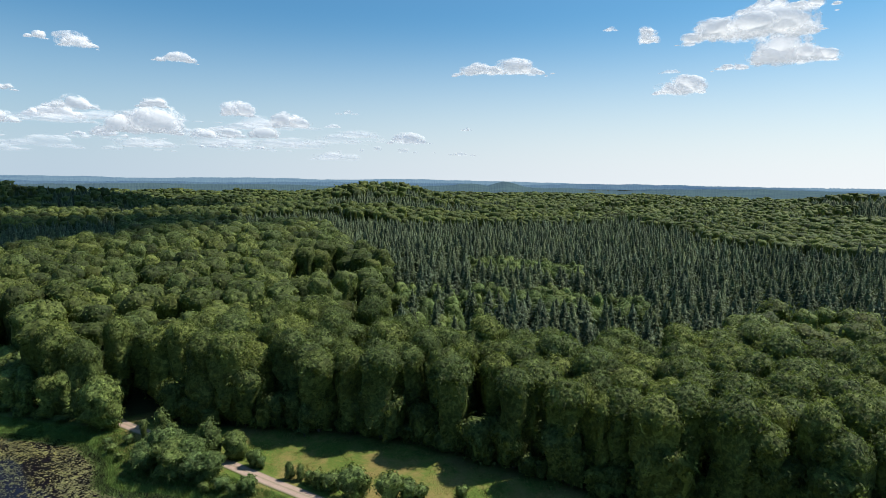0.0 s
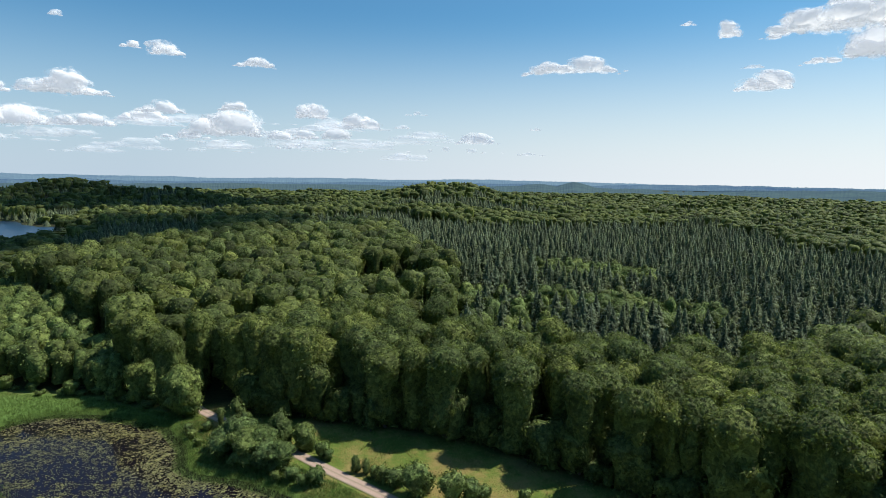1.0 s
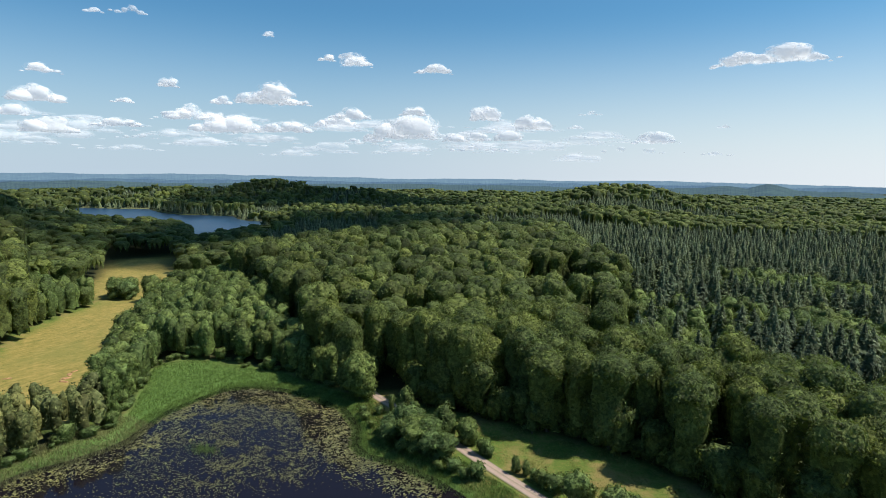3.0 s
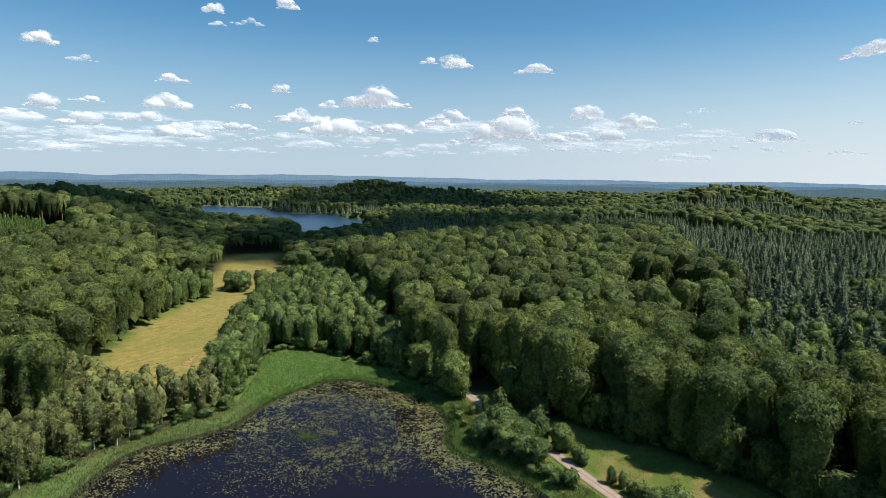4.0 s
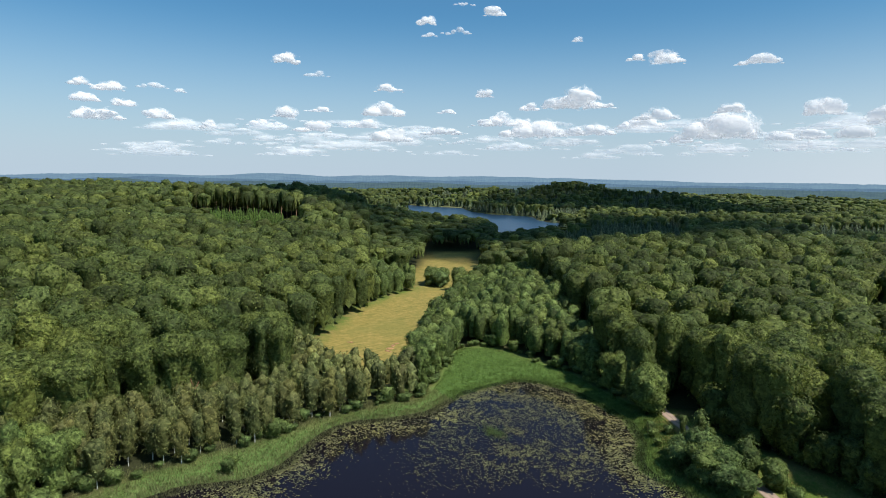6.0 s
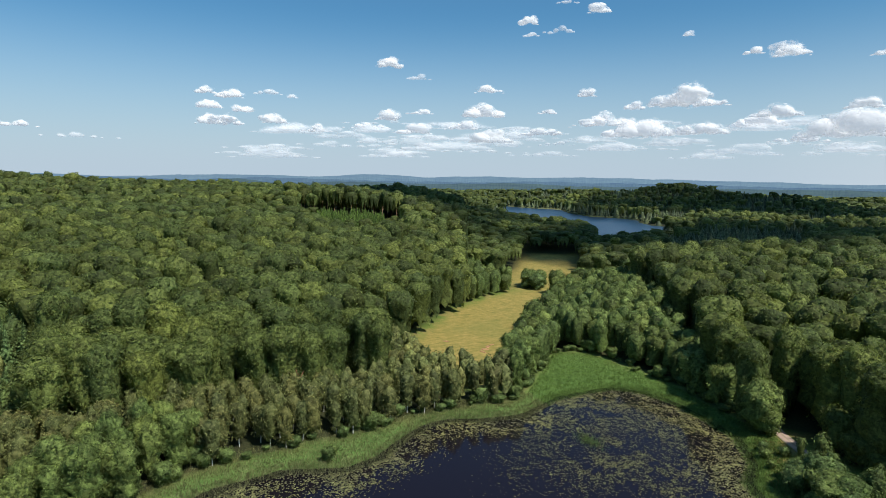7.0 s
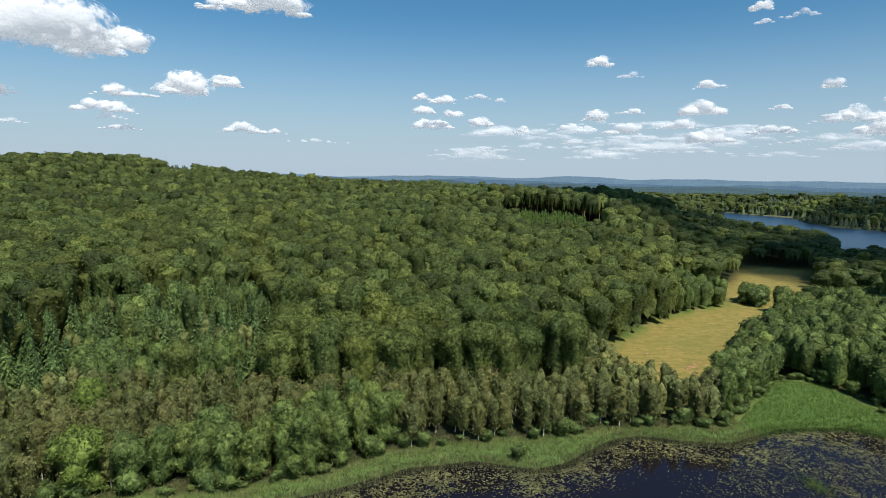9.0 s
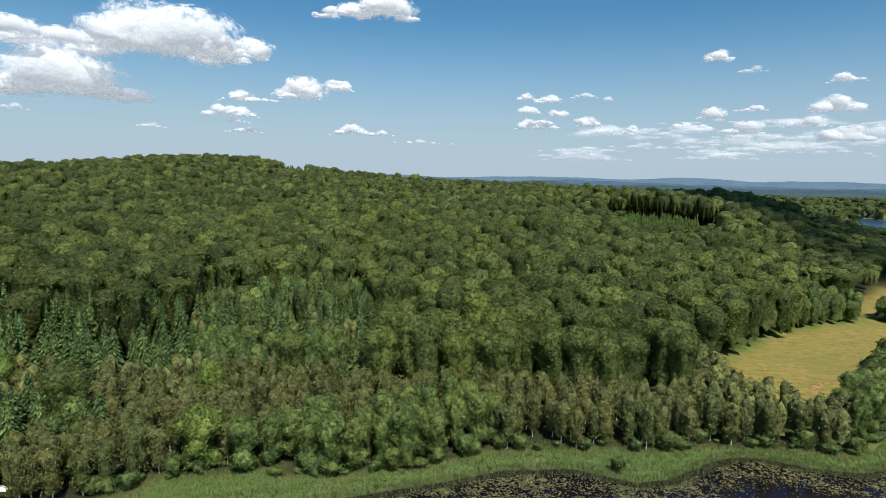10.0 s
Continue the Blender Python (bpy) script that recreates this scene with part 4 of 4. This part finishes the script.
def ridge(name, label, far, base_el, bumps, rough, seed, material, az0=-60.0, az1=150.0, lean=0.25):
    """A long wooded ridge with a lumpy skyline; heights are given as degrees over the eye's level."""
    rng = np.random.default_rng(seed)
    az = np.arange(az0, az1, 0.07)
    el = np.full(len(az), base_el)
    for c, amp, w in bumps:
        el = np.maximum(el, base_el + amp * np.exp(-0.5 * ((az - c) / w) ** 2))
    for s, k in ((0.35, 0.5), (1.1, 0.3), (3.1, 0.15), (9.0, 0.08)):
        el = el + rough * k * np.sin(az * s + rng.uniform(0, 6)) * np.sin(az * s * 0.37 + rng.uniform(0, 6))
    top = EYE[2] + far * np.tan(np.radians(el)) + rng.uniform(-1, 1, len(az)) * far * 0.00022
    rows = []
    for u, w in ((0.0, 0.0), (0.35, 0.45), (0.6, 0.72), (0.8, 0.9), (1.0, 1.0), (1.25, 0.4)):
        x, y = polar(az, far * (1 - lean + lean * u))
        z = top * w + rng.uniform(-1, 1, len(az)) * far * 0.0006 * (0.1 < w < 0.95)
        rows.append(np.c_[x, y, z - (3 if w == 0 else 0)])
    v = np.concatenate(rows)
    k = len(az)
    i, j = np.meshgrid(np.arange(len(rows) - 1), np.arange(k - 1), indexing="ij")
    f = np.stack([i * k + j, i * k + j + 1, (i + 1) * k + j + 1, (i + 1) * k + j], -1).reshape(-1, 4)
    return tagged(new(name, mesh_from(name, v, f, material, True)), label, "hills", kind="structure")


ridge("backdrop_ridge_near", "wooded hills with blue-green haze painted on", 3000, -1.2, [(-30, 0.3, 5), (-5.9, 0.72, 1.2), (-2.6, 0.42, 1.8), (23, 0.22, 6), (88, 0.25, 3), (80, 0.46, 2.2), (70, 0.3, 5), (54, 0.3, 6)], 0.14, 3,
      painted_haze_material("near_painted_haze", (0.030, 0.046, 0.026), (0.085, 0.150, 0.27), 0.42), lean=0.36)
ridge("backdrop_ridge_middle", "wooded hills on the skyline with blue haze painted on", 3700, -0.88, [(-18, 0.27, 6), (-24, 0.13, 5), (10, 0.15, 6), (45, 0.2, 8), (75, 0.3, 6), (95, 0.25, 7)], 0.14, 5,
      painted_haze_material("middle_painted_haze", (0.034, 0.050, 0.034), (0.09, 0.17, 0.34), 0.58), lean=0.15)
ridge("backdrop_ridge_far", "hills on the horizon with pale blue haze painted on", 4700, -0.74, [(3, 0.32, 9), (20, 0.3, 9), (38, 0.42, 9), (47, 0.5, 8), (57, 0.48, 8), (67, 0.55, 5), (80, 0.4, 9), (100, 0.4, 9)], 0.08, 8,
      painted_haze_material("far_painted_haze", (0.034, 0.048, 0.040), (0.16, 0.27, 0.42), 0.62), lean=0.15)

# undergrowth along the wood's edges
P_BUSH = tree_kind("bush", "dark leafy bush at the foot of the wood", "shrub", [broad_crown(140 + i, 2.2, 3.6 + i, 0.0, 0, 12, 0.34, 0.3, 0.9, 0.3) for i in range(3)], [stem(75 + i, 0.07, 0.03, 2.0, 5) for i in range(3)], M_BEECH, M_BARK, "bushes at the wood's edge")
EDGE = [(-62, 132.5), (-50, 130), (-31, 128.5), (-9, 124), (11, 113), (30, 103), (75, 82)]
pts = np.array(EDGE, float)
s_len = np.r_[0, np.cumsum(np.hypot(*np.diff(pts, axis=0).T))]
for u in np.arange(0, s_len[-1], 2.3):
    x = np.interp(u, s_len, pts[:, 0]) + rng.normal(0, 0.8)
    y = np.interp(u, s_len, pts[:, 1]) + rng.normal(0, 0.8)
    s = rng.uniform(1.5, 2.4) if rng.random() < 0.35 else rng.uniform(0.6, 1.4)
    plant(P_BUSH[rng.integers(3)], x, y + 0.4 * s, height1(x, y) - 0.1, s, rng.uniform(0, 360), s * rng.uniform(0.9, 1.4))
for x, y, s in ((-97, 152, 2.2), (-93, 155, 2.6), (-88, 151, 2.0), (-101, 157, 2.5), (-85, 146, 1.7), (-96, 160, 3.0), (-104, 150, 1.8), (-81, 141, 1.5), (-90, 162, 3.0)):
    plant(P_BUSH[rng.integers(3)], x, y, height1(x, y) - 0.1, s, rng.uniform(0, 360), s * rng.uniform(0.9, 1.5))
WEST = [(-98, -62), (-104, -54), (-108, -45), (-107, -20), (-112, -3), (-119, 11), (-121, 34), (-121, 50), (-124, 64), (-122.5, 76), (-120.5, 90), (-129, 102), (-146, 123), (-140, 135), (-125, 137), (-107, 138), (-86, 132)]
pts = np.array(WEST, float)
s_len = np.r_[0, np.cumsum(np.hypot(*np.diff(pts, axis=0).T))]
for u in np.arange(0, s_len[-1], 2.2):
    x = np.interp(u, s_len, pts[:, 0]) + rng.normal(-0.6, 0.9)
    y = np.interp(u, s_len, pts[:, 1]) + rng.normal(0, 0.9)
    if rng.random() < 0.88:
        s = rng.uniform(0.4, 1.3)
        plant(P_SHRUB[rng.integers(3)], x, y, height1(x, y) - 0.1, s, rng.uniform(0, 360), s * rng.uniform(0.5, 1.1))


# ---- lesser things ----
def quarry():
    """A pale bare scar on a far hillside."""
    rq = np.random.default_rng(12)
    n, m = 14, 6
    u, w = np.meshgrid(np.linspace(-1, 1, n), np.linspace(0, 1, m))
    az = 80.2 - 0.9 * u * (1 - 0.3 * w)
    el = -1.22 + 0.24 * w * (1 - 0.5 * u * u) + rq.normal(0, 0.015, u.shape)
    d = 2540 + 150 * w
    x, y = polar(az, d)
    v = np.c_[x.ravel(), y.ravel(), (EYE[2] + d * np.tan(np.radians(el))).ravel() + rq.normal(0, 0.8, n * m)]
    i, j = np.meshgrid(np.arange(m - 1), np.arange(n - 1), indexing="ij")
    f = np.stack([i * n + j, (i + 1) * n + j, (i + 1) * n + j + 1, i * n + j + 1], -1).reshape(-1, 4)
    tagged(new("quarry", mesh_from("quarry", v, f, plain("bare_rock", (0.30, 0.25, 0.21), 0.9, 0.05, 0.5))), "pale bare quarry scar on a far wooded hill", "quarry", kind="structure")


quarry()


def strip(name, label, category, line, wide, z, material):
    p = np.array(line, float)
    s_at = np.r_[0, np.cumsum(np.hypot(*np.diff(p, axis=0).T))]
    u = np.arange(0, s_at[-1], 6.0)
    c = np.c_[np.interp(u, s_at, p[:, 0]), np.interp(u, s_at, p[:, 1])]
    w = wide * rng.uniform(0.5, 1.2, len(u))
    out = c / np.linalg.norm(c, axis=1)[:, None]
    rows = [np.c_[c - out * w[:, None] / 2, np.full(len(u), z)], np.c_[c, np.full(len(u), z + 1.2) + rng.uniform(0, 0.8, len(u))], np.c_[c + out * w[:, None] / 2, np.full(len(u), z)]]
    v, k = np.concatenate(rows), len(u)
    i, j = np.meshgrid(np.arange(2), np.arange(k - 1), indexing="ij")
    f = np.stack([i * k + j, i * k + j + 1, (i + 1) * k + j + 1, (i + 1) * k + j], -1).reshape(-1, 4)
    return tagged(new(name, mesh_from(name, v, f, material)), label, category, kind="stuff")


strip("far_reed_fringe", "pale green reed fringe along the far lake shore", "reeds", [(-1000, 642), (-874, 648), (-834, 653), (-788, 675)], 16, 0.3, M_REED)
strip("far_reed_fringe", "pale green reed fringe along the far lake shore", "reeds", [(-752, 652), (-695, 619), (-640, 603), (-606, 618), (-573, 621)], 5, 0.3, M_REED)

# a snapped tree with torn reddish wood behind the birches
M_TORN = plain("torn_wood", (0.36, 0.16, 0.09), 0.9, 2.0, 0.5, 0.05, (1, 1, 0.2))
snag = tagged(new("broken_tree"), "snapped tree with torn reddish wood", "tree")
snag.matrix_basis = pose(-139, 37.5, height1(-139, 37.5) - 0.1, 0, 0, 20)
st = stem(301, 0.32, 0.22, 8.6, 7, 0.02)
part("trunk", mesh_from("broken_trunk", *st[:2], M_TORN, st[2]), snag)
for k, (lean, ln) in enumerate(((18, 3.2), (-24, 2.4), (40, 2.0))):
    sp = stem(310 + k, 0.26, 0.05, ln, 5, 0.05)
    o = part("splinter", mesh_from("splinter", *sp[:2], M_TORN, sp[2]), snag)
    o.matrix_basis = pose(0.1 * k, 0, 7.2, lean, 12 * k, 0)


def boat():
    """A small upturned rowing boat."""
    n, m = 13, 7
    u, a = np.meshgrid(np.linspace(-1, 1, n), np.linspace(0, np.pi, m), indexing="ij")
    w = 0.72 * np.sqrt(1 - 0.92 * u * u)
    v = np.stack([u * 2.0, -w * np.cos(a), 0.55 * (1 - 0.5 * u * u) * np.sin(a) ** 0.7], 2).reshape(-1, 3)
    i, j = np.meshgrid(np.arange(n - 1), np.arange(m - 1), indexing="ij")
    f = np.stack([i * m + j, (i + 1) * m + j, (i + 1) * m + j + 1, i * m + j + 1], -1).reshape(-1, 4)
    root = tagged(new("rowing_boat"), "small white upturned boat on the lake shore", "boat")
    part("hull", mesh_from("hull", v, f, plain("white_paint", (0.78, 0.77, 0.74), 0.4, 1.5, 0.12), True), root)
    keel = stem(330, 0.05, 0.04, 3.6, 5, 0.0)
    k = part("keel", mesh_from("keel", *keel[:2], plain("grey_wood", (0.3, 0.28, 0.25), 0.8, 3.0), keel[2]), root)
    k.matrix_basis = pose(-1.7, 0, 0.56, 0, 90, 0)
    root.matrix_basis = pose(-99.5, -79.5, height1(-99.5, -79.5), 0, 0, 70)


boat()

# felled logs and bare sand in the clearing
sand = plain("bare_sand", (0.42, 0.33, 0.24), 0.95, 0.8, 0.4, 0.05)
M_LOG = plain("log_bark", (0.34, 0.25, 0.17), 0.9, 2.0, 0.4)
for i in range(14):
    az, d = rng.uniform(66.8, 69.6), rng.uniform(424, 434)
    x, y = polar(az, d)
    lg = stem(340 + i % 4, 0.25, 0.18, rng.uniform(4, 8), 6, 0.0)
    ob = tagged(new("log", mesh_from("log", *lg[:2], M_LOG, lg[2])), "felled pale log lying in the clearing", "log", "felled logs")
    ob.matrix_basis = pose(x, y, height1(x, y) + 0.3, 90, 0, rng.uniform(0, 180))
for i in range(5):
    az, d = 67.2 + 0.5 * i, rng.uniform(425, 431)
    x, y = polar(az, d)
    v, f = ICO[2]
    ob = tagged(new("sand_heap", mesh_from("sand_heap", v * (3.5, 2.5, 1.0) * (1 + 0.2 * np.sin(v[:, :1] * 5 + i)), f, sand, True)), "heap of pale sandy soil in the clearing", "soil", "sand heaps")
    ob.matrix_basis = pose(x, y, height1(x, y), 0, 0, rng.uniform(0, 180))
# turned reddish soil in the hay field
M_SOIL = plain("red_soil", (0.34, 0.19, 0.095), 0.95, 1.5, 0.5, 0.05)
for x, y, s in ((-161.5, 107, 1.3), (-163.5, 109.5, 1.0), (-159.5, 105, 0.9), (-156, 90, 1.4), (-160, 88, 1.0), (-176, 100, 0.9), (-165, 112, 0.7)):
    v, f = ICO[2]
    ob = tagged(new("soil_patch", mesh_from("soil_patch", v * (1.5, 0.7, 0.3) * (1 + 0.25 * np.sin(v[:, :1] * 4 + x)), f, M_SOIL, True)), "patch of turned reddish soil in the field", "soil", "soil patches")
    ob.matrix_basis = pose(x, y, height1(x, y) - 0.05, 0, 0, rng.uniform(0, 180)) @ Matrix.Diagonal((s, s, 1, 1))


# ---- clouds ----
def vapour(name, cover, glow, size):
    """Cloud vapour: scatters light forward and back, glows faintly by itself, and thins out and frays towards the rim
    of each billow; size: of its shreds, in metres.
    """
    m, nt, out = mat(name)
    d = node(nt, "ShaderNodeBsdfDiffuse", Color=(0.66, 0.66, 0.66, 1))
    t = node(nt, "ShaderNodeBsdfTranslucent", Color=(0.66, 0.66, 0.66, 1))
    shreds = noise_of(nt, 1.0 / size, 6, 0.58)
    nt.links.new(bump(nt, shreds, 0.5, size * 0.5), d.inputs["Normal"])
    s = nt.nodes.new("ShaderNodeMixShader")
    s.inputs[0].default_value = 0.4
    nt.links.new(d.outputs[0], s.inputs[1])
    nt.links.new(t.outputs[0], s.inputs[2])
    # added emission in place of sunlight scattered many times within the cloud
    e = node(nt, "ShaderNodeEmission", Color=(0.88, 0.93, 1.0, 1), Strength=glow)
    a = nt.nodes.new("ShaderNodeAddShader")
    nt.links.new(s.outputs[0], a.inputs[0])
    nt.links.new(e.outputs[0], a.inputs[1])
    depth = nt.nodes.new("ShaderNodeAttribute")
    depth.attribute_name = "depth"
    sum_ = node(nt, "ShaderNodeMath")
    sum_.operation = 'MULTIPLY_ADD'
    sum_.inputs[1].default_value = 1.5
    nt.links.new(shreds, sum_.inputs[0])
    nt.links.new(depth.outputs["Fac"], sum_.inputs[2])
    thick = node(nt, "ShaderNodeMapRange", From_Min=0.82, From_Max=1.36, To_Min=0.0, To_Max=cover)
    thick.interpolation_type = 'SMOOTHSTEP'
    nt.links.new(sum_.outputs[0], thick.inputs["Value"])
    tr = nt.nodes.new("ShaderNodeBsdfTransparent")
    v = nt.nodes.new("ShaderNodeMixShader")
    nt.links.new(thick.outputs["Result"], v.inputs[0])
    nt.links.new(tr.outputs[0], v.inputs[1])
    nt.links.new(a.outputs[0], v.inputs[2])
    nt.links.new(v.outputs[0], out.inputs["Surface"])
    return m


M_CLOUD = vapour("cloud_vapour", 1.0, 0.24, 48)
M_HIGH = vapour("cloud_high", 0.24, 0.24, 60)
M_WISP = vapour("cloud_wisp", 0.6, 0.26, 40)
M_CLOUD_LOW = vapour("cloud_haze", 0.42, 0.30, 90)


def cloud(az, el, wide, tall, far, seed, kind="heap"):
    """A fair-weather cloud: a flat-based heap of billows that fray into the air."""
    rng = np.random.default_rng(seed)
    px = far * math.radians(0.055)
    W, H = 1.2 * far * math.radians(wide) / 2, 1.15 * far * math.radians(tall)
    n = int(np.clip(6 + wide * tall * 0.9, 6, 26)) if kind in ("heap", "overhead") else 6
    knots, tops = np.linspace(-1, 1, 9), rng.uniform(0.35, 0.9, 9)
    tops[rng.integers(3, 6)] = 1.0
    u = np.linspace(-0.86, 0.86, n) + rng.normal(0, 0.06, n)
    h = np.clip(1 - np.abs(u) ** 2.6, 0.12, 1) * np.interp(u, knots, tops) * H
    r = np.maximum(2.6 * px, h * rng.uniform(0.42, 0.62, n))
    zc = np.where(np.arange(n) % 3 == 0, 0.9 * r, np.maximum(h - r, 0.6 * r) * rng.uniform(0.75, 1.0, n))
    c = np.c_[u * W, rng.normal(0, 0.12, n) * W if kind != "overhead" else rng.uniform(-0.25, 0.25, n) * W, zc]
    vs, fs, ds, o = [], [], [], 0
    for i in range(n):
        v, f = ICO[3 if r[i] > 7 * px else 2]
        long = min(rng.uniform(1.3, 2.2) * (2.2 if kind == "low" else 1.0), 0.9 * W / r[i] + 0.3)
        q = v * (1 + 0.12 * np.sin(v @ rng.normal(0, 3.2, 3)))[:, None] * r[i] * (long, 1.2, 0.95) + c[i]
        q[:, 2] = np.where(q[:, 2] < 0.14 * H, 0.14 * H + (q[:, 2] - 0.14 * H) * 0.45, q[:, 2])
        front = (v[f].mean(1)[:, 1] < 0.1) & (np.hypot(v[f].mean(1)[:, 0], v[f].mean(1)[:, 2]) < 0.93)
        vs.append(q)
        fs.append((f if kind == "overhead" else f[front]) + o)
        ds.append(np.ones(len(v)) if kind == "overhead" else 1 - np.hypot(v[:, 0], v[:, 2]))
        o += len(v)
    v = np.concatenate(vs) - (0, 0, 0.5 * H)
    me = mesh_from("cloud", v, np.concatenate(fs), {"heap": M_CLOUD, "overhead": M_HIGH, "wisp": M_WISP, "low": M_CLOUD_LOW}[kind], True)
    me.attributes.new("depth", 'FLOAT', 'POINT').data.foreach_set("value", np.concatenate(ds).astype(np.float32))
    ob = new("cloud", me)
    cx, cy = polar(az, far)
    ob.matrix_basis = pose(cx, cy, EYE[2] + far * math.tan(radians(el)), 0, 0, az)
    label = {"heap": "white fair-weather cloud with a flat grey base", "overhead": "broad cloud high overhead shading the valley", "wisp": "thin torn wisp of white cloud", "low": "pale hazy cloud bank low over the horizon"}[kind]
    return tagged(ob, label, "cloud", "clouds")


BIG = [(117.5, 11.4, 18.3, 5.0), (122.5, 7.2, 11.8, 3.9), (-26.3, 12.8, 9.8, 3.1), (97.5, 14.9, 8.8, 2.8), (38.7, 7.2, 5.6, 2.3), (-5.4, 10.1, 9.0, 1.8), (26.9, 4.4, 5.7, 2.5), (-29.8, 10.4, 5.6, 2.4), (43.1, 4.4, 5.4, 1.9), (-28.9, 13.9, 7.3, 1.4), (38.3, 4.4, 5.8, 1.6), (108.6, 10.5, 3.6, 2.3), (45.8, 5.1, 5.9, 1.4), (103.7, 7.6, 3.0, 2.7), (-21.3, 8.2, 4.2, 1.9), (98.0, 3.8, 5.8, 1.2), (109.9, 5.2, 4.8, 1.4), (33.1, 4.9, 4.1, 1.5), (18.9, 2.6, 6.8, 0.9), (5.2, 2.4, 8.6, 0.7)]
MEDIUM = [(56.5, 3.7, 3.7, 1.6), (14.4, 5.0, 3.1, 1.8), (57.0, 6.0, 3.6, 1.5), (108.2, 6.4, 4.9, 1.1), (31.9, 5.7, 3.5, 1.5), (81.3, 4.7, 3.8, 1.3), (3.3, 3.5, 4.1, 1.2), (51.7, 4.2, 3.8, 1.2), (24.0, 9.9, 3.2, 1.3), (30.0, 3.4, 4.0, 1.0), (19.0, 5.8, 2.3, 1.7), (63.7, 4.3, 3.0, 1.3), (31.1, 10.5, 2.4, 1.6), (59.1, 4.7, 3.1, 1.2), (100.2, 7.8, 2.6, 1.3), (68.0, 4.5, 4.2, 0.8), (92.1, 2.8, 5.4, 0.6), (56.6, 8.1, 2.6, 1.2), (16.9, 3.8, 2.2, 1.4), (21.8, 3.6, 2.5, 1.2)]
SMALL = [(26.0, 6.0, 2.4, 1.2), (76.5, 5.0, 2.0, 1.3), (80.5, 7.0, 2.2, 1.1), (65.9, 10.2, 2.0, 1.2), (108.7, 3.5, 2.9, 0.8), (66.4, 5.5, 1.9, 1.2), (-25.2, 9.5, 2.4, 0.9), (19.6, 3.6, 2.1, 1.0), (-18.4, 12.4, 1.2, 1.6), (50.1, 3.0, 3.2, 0.6), (63.1, 5.9, 2.3, 0.8), (72.7, 4.1, 2.2, 0.8), (46.7, 14.7, 1.7, 1.0), (79.4, 5.8, 1.5, 1.1), (82.1, 5.9, 1.8, 0.9), (53.1, 13.9, 1.6, 1.0), (43.2, 6.4, 1.6, 1.0), (50.2, 13.0, 2.6, 0.6), (77.1, 7.2, 2.2, 0.7), (63.3, 9.0, 2.0, 0.7)]
WISPS = [(109.2, 4.3, 1.9, 0.7), (47.5, 7.5, 1.6, 0.8), (82.4, 7.1, 1.6, 0.8), (51.1, 6.0, 1.5, 0.8), (-20.3, 9.4, 1.6, 0.7), (-1.8, 2.1, 2.2, 0.5), (125.9, 4.4, 1.8, 0.6), (33.9, 10.5, 1.3, 0.8), (116.3, 3.5, 2.0, 0.5), (9.2, 5.8, 1.6, 0.6), (10.5, 4.6, 1.2, 0.7), (49.5, 15.4, 1.6, 0.5), (-15.1, 13.1, 1.0, 0.5), (52.8, 12.7, 1.0, 0.5), (39.1, 12.2, 0.7, 0.6), (75.0, 6.9, 0.7, 0.5), (-2.1, 4.4, 0.8, 0.4)]
for i, c in enumerate(BIG + MEDIUM + SMALL + WISPS):
    cloud(*c, 3350 + 61 * (i % 19), 200 + i, "wisp" if c[3] < 0.75 else "heap")
low = np.random.default_rng(77)
for i in range(60):
    az = low.uniform(6, 78)
    cloud(az, low.uniform(1.7, 5.0), low.uniform(3.0, 8.0), low.uniform(0.4, 1.3), 3900 + 9 * i, 400 + i, "low")
# clouds high overhead, whose shadows lie on the valley and on the hills past the far lake: azimuth and distance of the shadow, half its width and depth
for az, d, wide, deep in ((32, 500, 110, 90), (38, 430, 70, 70), (42, 540, 100, 90), (52, 510, 120, 80), (62.5, 690, 100, 130), (68.5, 700, 95, 120), (38, 1320, 260, 210), (30, 1150, 220, 160), (46, 1030, 90, 150), (36, 1080, 170, 110)):
    x, y = polar(az, d)
    reach = 900 / math.tan(radians(SUN_EL))
    ob = cloud(0, 0, 9.0, 2.0, 3500, int(900 + wide + deep), "overhead")
    ob.matrix_basis = pose(x + reach * sx / math.cos(radians(SUN_EL)), y + reach * sy / math.cos(radians(SUN_EL)), 900, 0, 0, az) @ Matrix.Diagonal((wide / 300, deep / 80, 1, 1))
